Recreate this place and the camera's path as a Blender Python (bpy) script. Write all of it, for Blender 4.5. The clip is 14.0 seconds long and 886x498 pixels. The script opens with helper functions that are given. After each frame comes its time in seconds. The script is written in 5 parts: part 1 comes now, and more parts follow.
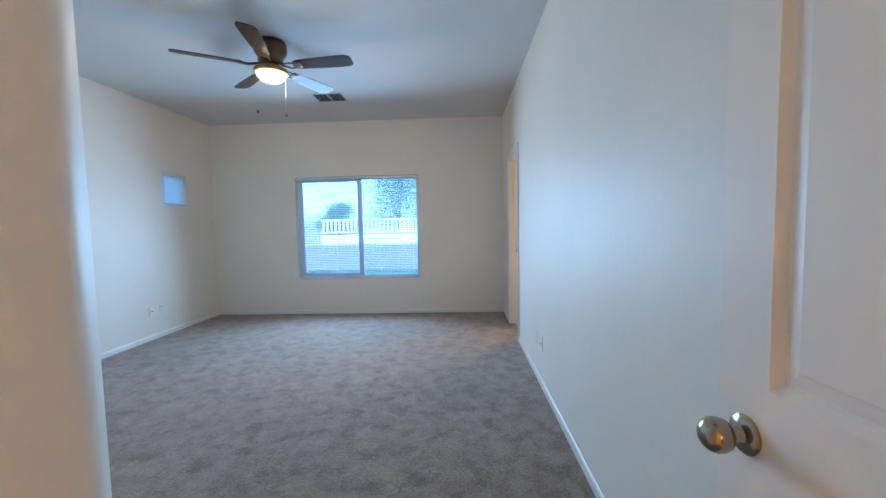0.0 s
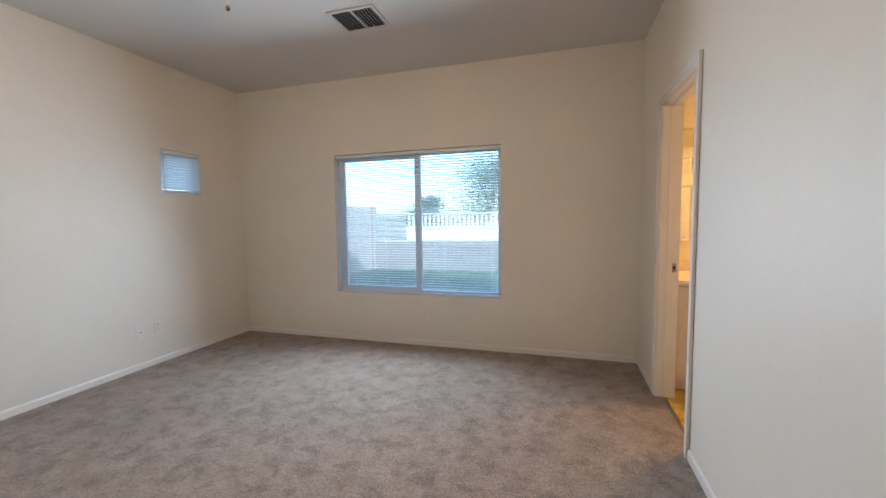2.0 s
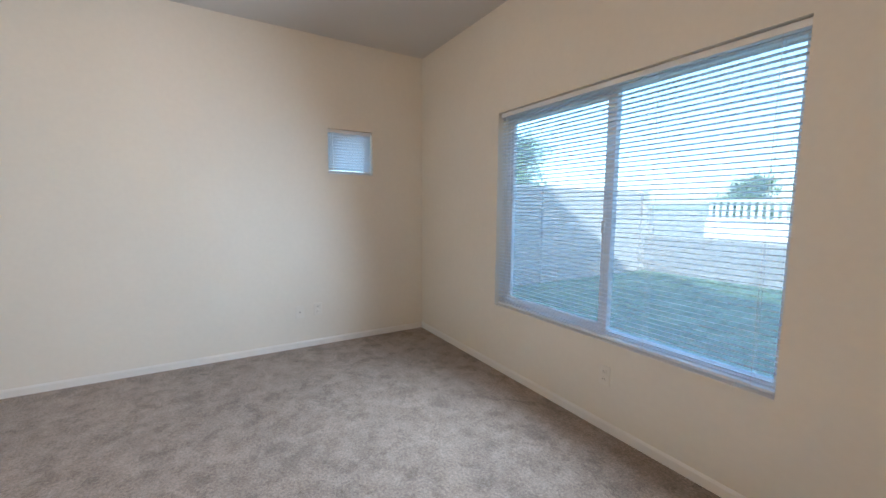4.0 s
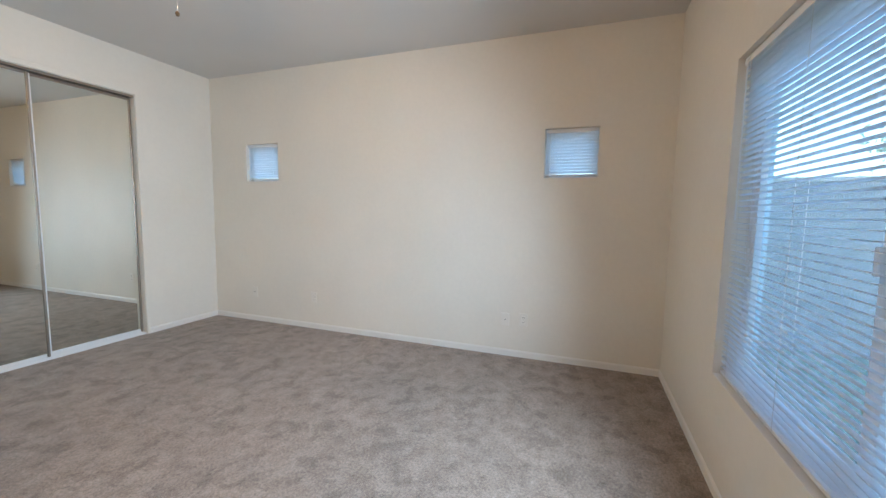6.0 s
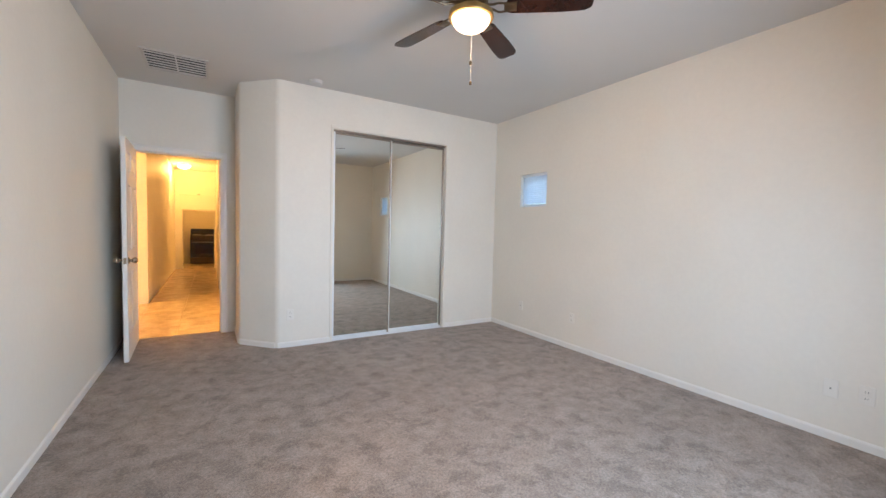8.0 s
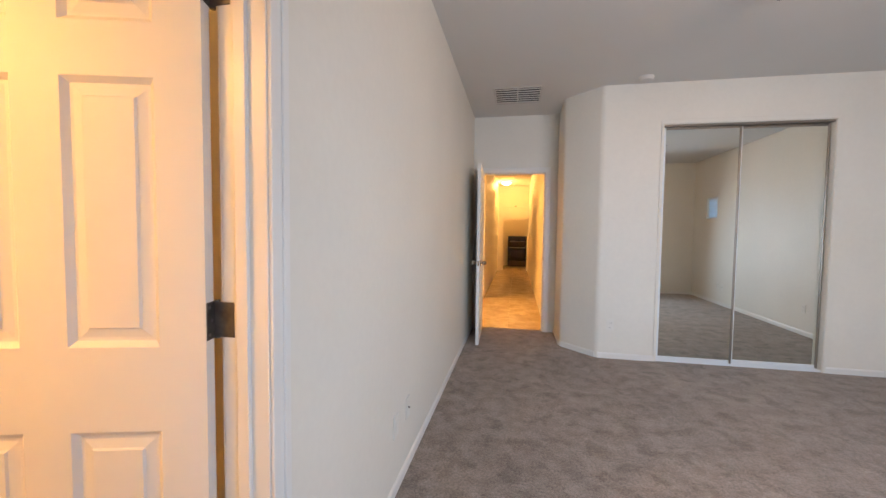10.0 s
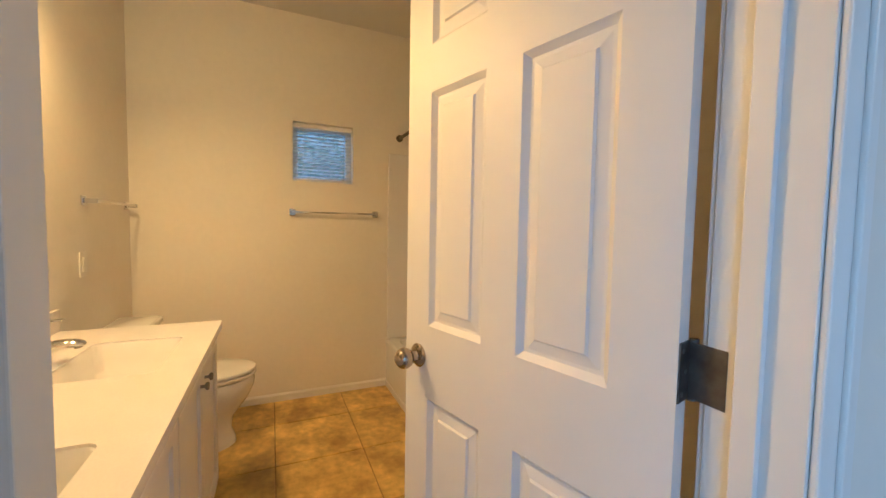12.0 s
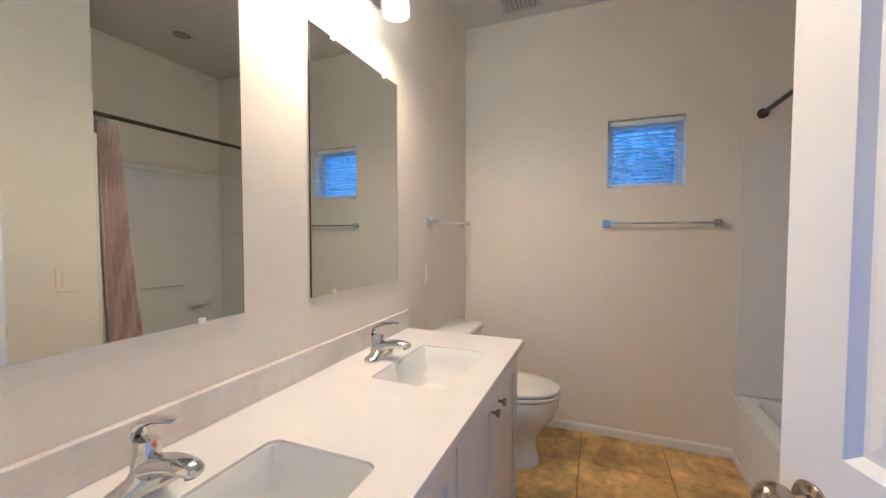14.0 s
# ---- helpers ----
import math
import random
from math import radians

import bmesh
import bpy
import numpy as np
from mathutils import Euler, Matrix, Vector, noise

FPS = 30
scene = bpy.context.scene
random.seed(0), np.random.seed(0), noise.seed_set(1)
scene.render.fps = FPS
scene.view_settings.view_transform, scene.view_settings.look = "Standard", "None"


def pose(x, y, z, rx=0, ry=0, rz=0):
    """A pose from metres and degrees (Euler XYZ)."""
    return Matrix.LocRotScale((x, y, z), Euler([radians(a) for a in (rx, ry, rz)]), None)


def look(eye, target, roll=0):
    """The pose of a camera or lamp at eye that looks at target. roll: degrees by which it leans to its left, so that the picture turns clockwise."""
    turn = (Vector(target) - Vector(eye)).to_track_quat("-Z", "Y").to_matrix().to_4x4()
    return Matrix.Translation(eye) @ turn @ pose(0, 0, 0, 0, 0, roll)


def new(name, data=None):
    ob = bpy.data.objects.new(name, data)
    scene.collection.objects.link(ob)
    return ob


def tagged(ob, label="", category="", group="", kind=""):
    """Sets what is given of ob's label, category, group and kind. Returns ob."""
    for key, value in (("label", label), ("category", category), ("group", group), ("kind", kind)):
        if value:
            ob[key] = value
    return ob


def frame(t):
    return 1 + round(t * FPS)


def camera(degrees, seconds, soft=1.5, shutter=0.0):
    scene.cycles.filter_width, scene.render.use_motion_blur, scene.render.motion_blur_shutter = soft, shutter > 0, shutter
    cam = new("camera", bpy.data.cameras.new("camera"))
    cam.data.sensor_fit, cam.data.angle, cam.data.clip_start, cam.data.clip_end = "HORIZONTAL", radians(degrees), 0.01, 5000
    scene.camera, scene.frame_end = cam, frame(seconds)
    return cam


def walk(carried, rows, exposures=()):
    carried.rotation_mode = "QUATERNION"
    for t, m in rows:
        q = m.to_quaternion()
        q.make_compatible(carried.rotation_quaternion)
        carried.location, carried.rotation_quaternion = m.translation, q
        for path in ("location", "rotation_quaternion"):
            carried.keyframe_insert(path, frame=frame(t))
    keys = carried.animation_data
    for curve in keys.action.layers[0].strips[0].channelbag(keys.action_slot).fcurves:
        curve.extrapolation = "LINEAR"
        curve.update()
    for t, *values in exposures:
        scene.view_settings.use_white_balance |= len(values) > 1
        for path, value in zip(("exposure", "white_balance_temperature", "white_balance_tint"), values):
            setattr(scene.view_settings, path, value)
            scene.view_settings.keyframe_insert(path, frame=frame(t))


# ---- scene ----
cam = camera(97.7, 14.0)
PATH = [
    (0, (-0.614, 0.133, 1.274), (-0.705, 2.126, 1.145), -1.2),
    (0.5, (-0.64, 0.608, 1.267), (-0.784, 2.598, 1.123), -1.2),
    (1, (-0.624, 1.072, 1.272), (-0.869, 3.05, 1.116), -1.1),
    (1.5, (-0.63, 1.522, 1.263), (-1.014, 3.479, 1.112), -0.9),
    (2, (-0.668, 1.974, 1.284), (-1.244, 3.883, 1.134), -0.8),
    (4.3, (-0.62, 4.02, 1.27), (-2.456, 4.789, 1.069), 0.4),
    (4.5, (-0.644, 4.194, 1.252), (-2.548, 4.778, 1.063), 0.4),
    (5, (-0.651, 4.543, 1.229), (-2.637, 4.691, 1.041), 0.6),
    (5.5, (-0.721, 4.847, 1.257), (-2.691, 4.567, 1.056), 0.7),
    (6, (-0.816, 5.036, 1.275), (-2.688, 4.356, 1.087), 0.9),
    (6.5, (-0.865, 5.155, 1.27), (-2.579, 4.135, 1.111), 1.3),
    (7, (-0.845, 5.198, 1.258), (-2.38, 3.921, 1.136), 1.5),
    (7.5, (-0.831, 5.209, 1.271), (-2.133, 3.694, 1.164), 1.5),
    (10, (-0.561, 5.087, 1.292), (-0.19, 3.124, 1.195), 0.7),
    (10.5, (-0.467, 5.021, 1.294), (0.313, 3.182, 1.203), 0.6),
    (11, (-0.344, 4.963, 1.292), (0.841, 3.355, 1.195), 0.9),
    (11.5, (-0.26, 4.931, 1.287), (1.294, 3.676, 1.184), 1.0),
    (12, (-0.225, 4.852, 1.277), (1.601, 4.044, 1.166), 1.0),
    (12.5, (-0.199, 4.791, 1.278), (1.769, 4.454, 1.172), 0.9),
    (13, (-0.114, 4.767, 1.284), (1.881, 4.875, 1.187), 0.6),
    (13.2, (-0.055, 4.763, 1.285), (1.925, 5.031, 1.193), 0.5),
    (13.5, (0.02, 4.769, 1.289), (1.96, 5.249, 1.206), 0.3),
    (14, (0.084, 4.767, 1.299), (1.941, 5.506, 1.223), 0.1),
]

EXPOSURES = [
    (0.0, 2.45, 4550, 2), (1.0, 2.36, 5650, 8), (2.2, 2.30, 5950, 12), (4.4, 2.44, 5750, 10), (5.0, 2.42, 5800, 11), (6.0, 2.55, 5800, 9), (6.5, 2.62, 5950, 14), (7.7, 2.66, 5850, 13),
    (9.8, 2.48, 6050, 15), (10.5, 2.22, 6000, 21), (11.0, 2.08, 5250, 12), (11.5, 1.98, 4550, 3),
    (12.0, 1.97, 4350, 3), (12.5, 1.93, 3720, 3), (13.0, 1.96, 3380, 5), (14.0, 1.93, 3200, 9),
]
walk(cam, [(t, look(eye, target, roll)) for t, eye, target, roll in PATH], EXPOSURES)

# ---- world, sun, lamps ----
SUN_ELEV, SUN_TURN = 23.0, 130.0   # degrees above the horizon; compass turn from north, clockwise
world = bpy.data.worlds.new("world")
scene.world = world
world.use_nodes = True
wn = world.node_tree.nodes
sky = wn.new("ShaderNodeTexSky")
sky.sky_type = "NISHITA"
sky.sun_disc = False
sky.dust_density = 2.0
sky.sun_elevation = radians(SUN_ELEV)
sky.sun_rotation = radians(SUN_TURN)
world.node_tree.links.new(sky.outputs[0], wn["Background"].inputs[0])
wn["Background"].inputs[1].default_value = 0.145

sun = new("sun", bpy.data.lights.new("sun", "SUN"))
sun.data.energy, sun.data.angle, sun.data.color = 2.0, radians(0.6), (1.0, 0.96, 0.90)
_a, _e = radians(SUN_TURN), radians(SUN_ELEV)
sun.matrix_world = look((math.sin(_a) * math.cos(_e) * 50, math.cos(_a) * math.cos(_e) * 50, math.sin(_e) * 50), (0, 0, 0))


def area_lamp(name, eye, target, w, h, watts, color):
    ob = new(name, bpy.data.lights.new(name, "AREA"))
    ob.data.shape, ob.data.size, ob.data.size_y = "RECTANGLE", w, h
    ob.data.energy, ob.data.color = watts, color
    ob.matrix_world = look(eye, target)
    return ob


def point_lamp(name, place, watts, color, radius=0.04):
    ob = new(name, bpy.data.lights.new(name, "POINT"))
    ob.data.energy, ob.data.color, ob.data.shadow_soft_size = watts, color, radius
    ob.location = place
    return ob


# ---- plan (metres) ----
H = 2.755                      # ceiling
WX, NY = -4.209, 5.657         # west and north inner faces; the east wall's bedroom face is x = 0
CY = 0.917                     # closet wall
T = 0.115                      # partition
EXT = 0.17                     # outer walls
BX = 2.758                     # bathroom's far wall
TUBY = 4.017                   # front of the tub
TUBX = 1.340                   # head of the tub
BATH_D = (4.290, 4.988)        # bathroom doorway, y
ENT_D = (-0.908, -0.096)       # bedroom doorway, x
DOOR_H = 2.035
NWIN = (-2.985, -1.203, 0.514, 1.985)
WIN_N = (4.697, 5.118, 1.572, 1.979)   # small west windows: y, y, z, z
WIN_S = (1.438, 1.885, 1.583, 1.994)
BWIN = (4.288, 4.713, 1.590, 2.013)
CLO = (-3.399, -1.960, 2.347)

SKY_BLUE = (0.74, 0.885, 1.0)
WARM = (1.0, 0.48, 0.112)
area_lamp("window_sky_lamp", (-2.09, NY - 0.190, 1.25), (-2.09, 2.83, 0.72), 1.7, 1.4, 9.9, SKY_BLUE).data.spread = radians(148)
point_lamp("fan_bulb", (-2.115, 3.28, 2.484), 6.0, (1.0, 0.58, 0.26), 0.05)
for k in range(3):
    # bulbs inside shades that open downwards
    lamp = new("vanity_bulb", bpy.data.lights.new("vanity_bulb", "SPOT"))
    lamp.data.energy, lamp.data.color, lamp.data.shadow_soft_size = 6.6, WARM, 0.05
    lamp.data.spot_size, lamp.data.spot_blend = radians(175), 0.80
    lamp.matrix_world = look((1.06 + 0.20 * k, 5.500, 2.19), (1.06 + 0.20 * k, 5.40, 1.2))
point_lamp("hall_bulb", (-0.24, -6.62, 2.60), 9, (1.0, 0.47, 0.090), 0.08)
# fill lamp added out of view in the side passage to brighten the hall
point_lamp("entry_hall_bulb", (2.60, -0.40, 2.55), 38, (1.0, 0.47, 0.090), 0.08)
point_lamp("kitchen_bulb", (-0.5, -8.7, 2.55), 3, (1.0, 0.47, 0.090), 0.08)


# ---- materials ----
def mat(name, base, rough=0.6, metal=0.0, var=0.06, scale=6.0, fine=0.0, fine_scale=120.0, bump=0.0, bump_scale=200.0, dist=0.002, coords="pos", tint=None, coat=0.0, rand=0.0):
    m = bpy.data.materials.new(name)
    m.use_nodes = True
    n, l = m.node_tree.nodes, m.node_tree.links
    p = n["Principled BSDF"]
    p.inputs["Roughness"].default_value = rough
    p.inputs["Metallic"].default_value = metal
    p.inputs["Coat Weight"].default_value = coat
    if coords == "pos":
        co = n.new("ShaderNodeNewGeometry").outputs["Position"]
    else:
        co = n.new("ShaderNodeTexCoord").outputs["Object"]
    a = n.new("ShaderNodeTexNoise")
    a.inputs["Scale"].default_value, a.inputs["Detail"].default_value = scale, 4
    l.new(co, a.inputs["Vector"])
    ramp = n.new("ShaderNodeValToRGB")
    lo = tuple(max(c * (1 - var), 0) for c in base)
    hi = tuple(min(c * (1 + var), 1) for c in (tint or base))
    ramp.color_ramp.elements[0].position, ramp.color_ramp.elements[1].position = 0.32, 0.68
    ramp.color_ramp.elements[0].color, ramp.color_ramp.elements[1].color = (*lo, 1), (*hi, 1)
    l.new(a.outputs[0], ramp.inputs[0])
    col = ramp.outputs[0]
    if fine:
        b = n.new("ShaderNodeTexNoise")
        b.inputs["Scale"].default_value, b.inputs["Detail"].default_value = fine_scale, 3
        l.new(co, b.inputs["Vector"])
        mr = n.new("ShaderNodeMapRange")
        mr.inputs[1].default_value, mr.inputs[2].default_value = 0.3, 0.7
        mr.inputs[3].default_value, mr.inputs[4].default_value = 1 - fine, 1 + fine
        l.new(b.outputs[0], mr.inputs[0])
        mx = n.new("ShaderNodeVectorMath")
        mx.operation = "SCALE"
        l.new(col, mx.inputs[0])
        l.new(mr.outputs[0], mx.inputs[3])
        col = mx.outputs[0]
    if rand:
        oi = n.new("ShaderNodeObjectInfo")
        mr2 = n.new("ShaderNodeMapRange")
        mr2.inputs[3].default_value, mr2.inputs[4].default_value = 1 - rand, 1 + rand
        l.new(oi.outputs["Random"], mr2.inputs[0])
        mx2 = n.new("ShaderNodeVectorMath")
        mx2.operation = "SCALE"
        l.new(col, mx2.inputs[0])
        l.new(mr2.outputs[0], mx2.inputs[3])
        col = mx2.outputs[0]
    l.new(col, p.inputs["Base Color"])
    if bump:
        c = n.new("ShaderNodeTexNoise")
        c.inputs["Scale"].default_value, c.inputs["Detail"].default_value = bump_scale, 3
        l.new(co, c.inputs["Vector"])
        bp = n.new("ShaderNodeBump")
        bp.inputs["Strength"].default_value, bp.inputs["Distance"].default_value = bump, dist
        l.new(c.outputs[0], bp.inputs["Height"])
        l.new(bp.outputs[0], p.inputs["Normal"])
    return m


def glow(name, color, strength):
    m = bpy.data.materials.new(name)
    m.use_nodes = True
    p = m.node_tree.nodes["Principled BSDF"]
    p.inputs["Base Color"].default_value = (*color, 1)
    p.inputs["Emission Color"].default_value = (*color, 1)
    p.inputs["Emission Strength"].default_value = strength
    return m


def glass(name):
    m = bpy.data.materials.new(name)
    m.use_nodes = True
    n, l = m.node_tree.nodes, m.node_tree.links
    n.remove(n["Principled BSDF"])
    t, g, mix = n.new("ShaderNodeBsdfTransparent"), n.new("ShaderNodeBsdfGlossy"), n.new("ShaderNodeMixShader")
    g.inputs["Roughness"].default_value = 0.02
    t.inputs[0].default_value = (0.83, 0.94, 0.99, 1)   # low-emission coating
    mix.inputs[0].default_value = 0.06
    l.new(t.outputs[0], mix.inputs[1])
    l.new(g.outputs[0], mix.inputs[2])
    haze, haze_mix = n.new("ShaderNodeBsdfTranslucent"), n.new("ShaderNodeMixShader")
    haze.inputs[0].default_value = (0.92, 0.95, 0.97, 1)
    haze_mix.inputs[0].default_value = 0.15   # milky layer that puts the window's glare haze into the glass
    l.new(mix.outputs[0], haze_mix.inputs[1])
    l.new(haze.outputs[0], haze_mix.inputs[2])
    l.new(haze_mix.outputs[0], n["Material Output"].inputs[0])
    return m


def carpet(name):
    """Cut pile: brushed patches a hand wide with ragged edges, over tufts."""
    m = bpy.data.materials.new(name)
    m.use_nodes = True
    n, l = m.node_tree.nodes, m.node_tree.links
    p = n["Principled BSDF"]
    p.inputs["Roughness"].default_value = 1.0
    p.inputs["Specular IOR Level"].default_value = 0.1
    p.inputs["Sheen Weight"].default_value = 0.25
    co = n.new("ShaderNodeNewGeometry").outputs["Position"]

    def noise_of(scale, detail, rough, lo, hi, a, b, warp=0.0):
        t = n.new("ShaderNodeTexNoise")
        t.inputs["Scale"].default_value, t.inputs["Detail"].default_value, t.inputs["Roughness"].default_value = scale, detail, rough
        t.inputs["Distortion"].default_value = warp
        l.new(co, t.inputs["Vector"])
        r = n.new("ShaderNodeMapRange")
        for k, v in enumerate((lo, hi, a, b)):
            r.inputs[k + 1].default_value = v
        l.new(t.outputs[0], r.inputs[0])
        return t.outputs[0], r.outputs[0]
    _, patches = noise_of(8.5, 8, 0.66, 0.36, 0.62, 0.0, 1.0, 0.15)
    _, wide = noise_of(1.1, 3, 0.5, 0.3, 0.7, 0.90, 1.10)
    tuft, tufts = noise_of(75, 5, 0.75, 0.32, 0.68, 0.60, 1.40)
    ramp = n.new("ShaderNodeValToRGB")
    ramp.color_ramp.elements[0].color, ramp.color_ramp.elements[1].color = (0.240, 0.189, 0.155, 1), (0.338, 0.272, 0.227, 1)
    l.new(patches, ramp.inputs[0])
    col = ramp.outputs[0]
    _, smudges = noise_of(6.5, 9, 0.70, 0.51, 0.59, 1.0, 0.74, 0.3)
    for f in (wide, tufts, smudges):
        v = n.new("ShaderNodeVectorMath")
        v.operation = "SCALE"
        l.new(col, v.inputs[0])
        l.new(f, v.inputs[3])
        col = v.outputs[0]
    l.new(col, p.inputs["Base Color"])
    b = n.new("ShaderNodeBump")
    b.inputs["Strength"].default_value, b.inputs["Distance"].default_value = 0.8, 0.006
    l.new(tuft, b.inputs["Height"])
    l.new(b.outputs[0], p.inputs["Normal"])
    return m


def slat_material(name):
    """Thin vinyl: lets part of the daylight through."""
    m = mat(name, (0.74, 0.78, 0.82), 0.5, var=0.02, coords="obj")
    n, l = m.node_tree.nodes, m.node_tree.links
    t, mix = n.new("ShaderNodeBsdfTranslucent"), n.new("ShaderNodeMixShader")
    t.inputs[0].default_value = (0.92, 0.94, 0.96, 1)
    mix.inputs[0].default_value = 0.64
    l.new(n["Principled BSDF"].outputs[0], mix.inputs[1])
    l.new(t.outputs[0], mix.inputs[2])
    l.new(mix.outputs[0], n["Material Output"].inputs[0])
    return m


M_WALL = mat("wall_paint", (0.80, 0.765, 0.685), 0.52, var=0.02, scale=1.6, bump=0.12, bump_scale=45, dist=0.002, fine=0.012, fine_scale=30)
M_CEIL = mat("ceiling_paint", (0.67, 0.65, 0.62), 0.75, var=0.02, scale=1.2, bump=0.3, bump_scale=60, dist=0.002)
M_TRIM = mat("white_trim", (0.82, 0.80, 0.76), 0.35, var=0.02, scale=3, bump=0.05, bump_scale=30)
M_DOOR = mat("door_paint", (0.82, 0.80, 0.77), 0.46, var=0.015, scale=4, bump=0.08, bump_scale=40, dist=0.001, coords="obj")
M_CARPET = carpet("carpet_pile")
M_MIRROR = mat("mirror_glass", (0.80, 0.83, 0.80), 0.0, 1.0, var=0.0)
M_CHROME = mat("chrome", (0.70, 0.70, 0.70), 0.07, 1.0, var=0.02, coords="obj")
M_NICKEL = mat("satin_nickel", (0.42, 0.355, 0.275), 0.20, 1.0, var=0.05, scale=20, coords="obj")
M_STEEL = mat("dull_steel", (0.30, 0.28, 0.26), 0.35, 1.0, var=0.10, scale=30, coords="obj")
M_HINGE = mat("worn_hinge_steel", (0.17, 0.155, 0.14), 0.45, 0.9, var=0.2, scale=40, coords="obj")
M_ALU = mat("aluminium_frame", (0.47, 0.435, 0.40), 0.36, 0.9, var=0.05, coords="obj")
M_DARKENED_ALU = mat("darkened_aluminium", (0.36, 0.32, 0.275), 0.36, 0.9, var=0.08, coords="obj")
M_VINYL = mat("white_vinyl", (0.80, 0.82, 0.83), 0.4, var=0.02, coords="obj")
M_SLAT = slat_material("blind_slat")
M_GLASS = glass("window_glass")
M_BLADE = mat("dark_walnut_blade", (0.026, 0.010, 0.007), 0.20, var=0.4, scale=9, fine=0.25, fine_scale=60, coords="obj")
M_BLADE.node_tree.nodes["Principled BSDF"].inputs["Specular IOR Level"].default_value = 0.32
M_BRONZE = mat("antique_bronze", (0.16, 0.11, 0.065), 0.35, 0.85, var=0.25, scale=14, coords="obj")
# fitter bronze made brassier: the bulb's warm glow is in the colour
M_LIT_BRONZE = mat("lamplit_bronze", (0.50, 0.32, 0.12), 0.30, 0.95, var=0.15, scale=16, coords="obj")
M_BOWL = glow("lit_frosted_bowl", (1.0, 0.70, 0.38), 0.70)
M_SHADE = glow("lit_glass_shade", (1.0, 0.55, 0.16), 3.0)
M_DOME = glow("lit_dome", (1.0, 0.66, 0.30), 2.4)
M_VENT = mat("vent_metal", (0.60, 0.57, 0.54), 0.5, 0.1, var=0.05, coords="obj")
M_GREY = mat("shaded_metal", (0.42, 0.40, 0.38), 0.6, var=0.05, coords="obj")
M_RODB = mat("dark_bronze_rod", (0.10, 0.085, 0.068), 0.35, 0.8, var=0.15, coords="obj")
M_SMOKE = mat("smoked_steel", (0.075, 0.06, 0.05), 0.35, 0.8, var=0.1, coords="obj")
# near-black colour for the shade inside ducts, latch holes and socket slots
M_VOID_SHADE = mat("painted_void_shade", (0.02, 0.018, 0.016), 0.9, var=0.2)
M_PLATE = mat("plate_plastic", (0.80, 0.775, 0.71), 0.35, var=0.02, coords="obj")
M_QUARTZ = mat("white_quartz", (0.83, 0.815, 0.805), 0.18, var=0.02, scale=9, fine=0.02, fine_scale=160)
M_SPLASH = mat("quartz_splash", (0.70, 0.655, 0.61), 0.25, var=0.07, scale=5, tint=(0.78, 0.74, 0.70), fine=0.04, fine_scale=60)
M_PORC = mat("porcelain", (0.85, 0.845, 0.83), 0.10, var=0.01, coords="obj", coat=0.4)
M_ACRYL = mat("tub_acrylic", (0.78, 0.77, 0.75), 0.22, var=0.01)
M_CAB = mat("cabinet_paint", (0.76, 0.74, 0.71), 0.35, var=0.02, coords="obj")
M_TILE = mat("tan_ceramic_tile", (0.43, 0.27, 0.035), 0.28, var=0.18, scale=5.0, tint=(0.68, 0.475, 0.075), fine=0.20, fine_scale=22, bump=0.12, bump_scale=25, rand=0.12)
M_HTILE = mat("hall_tile", (0.54, 0.41, 0.25), 0.15, var=0.15, scale=5, tint=(0.64, 0.51, 0.34), fine=0.10, fine_scale=25, bump=0.08, bump_scale=20, rand=0.06)
M_GROUT = mat("grout", (0.30, 0.19, 0.045), 0.9, var=0.2, scale=30)
M_HGROUT = mat("pale_grout", (0.54, 0.42, 0.26), 0.9, var=0.2, scale=30)
M_BLACK = mat("black_enamel", (0.012, 0.011, 0.012), 0.14, var=0.2, coords="obj")
M_CURTAIN = mat("pink_curtain", (0.80, 0.66, 0.61), 0.8, var=0.08, scale=14, fine=0.05, fine_scale=200, coords="obj")


def add_stripes(m, scale, low):
    """Woven stripes along the drop of a cloth."""
    n, l = m.node_tree.nodes, m.node_tree.links
    p = n["Principled BSDF"]
    src = p.inputs["Base Color"].links[0].from_socket
    w = n.new("ShaderNodeTexWave")
    w.wave_type, w.bands_direction = "BANDS", "X"
    w.inputs["Scale"].default_value, w.inputs["Distortion"].default_value, w.inputs["Detail Scale"].default_value = scale, 0.6, 4
    l.new(n.new("ShaderNodeTexCoord").outputs["Object"], w.inputs["Vector"])
    mr, mx = n.new("ShaderNodeMapRange"), n.new("ShaderNodeVectorMath")
    mr.inputs[1].default_value, mr.inputs[2].default_value, mr.inputs[3].default_value, mr.inputs[4].default_value = 0.35, 0.6, low, 1.0
    l.new(w.outputs["Fac"], mr.inputs[0])
    mx.operation = "SCALE"
    l.new(src, mx.inputs[0])
    l.new(mr.outputs[0], mx.inputs[3])
    l.new(mx.outputs[0], p.inputs["Base Color"])


add_stripes(M_CURTAIN, 14, 0.80)
M_RED = mat("red_dot", (0.6, 0.03, 0.02), 0.3, var=0.0, coords="obj")
M_CORD = mat("cord", (0.72, 0.70, 0.66), 0.7, var=0.03, coords="obj")
M_GRASS = mat("lawn", (0.085, 0.15, 0.06), 0.95, var=0.3, scale=2.0, tint=(0.13, 0.19, 0.09), fine=0.3, fine_scale=60, bump=0.8, bump_scale=90, dist=0.03)
M_BLOCK = mat("block_wall", (0.29, 0.255, 0.23), 0.9, var=0.08, scale=3, fine=0.06, fine_scale=40, bump=0.2, bump_scale=80, rand=0.03)
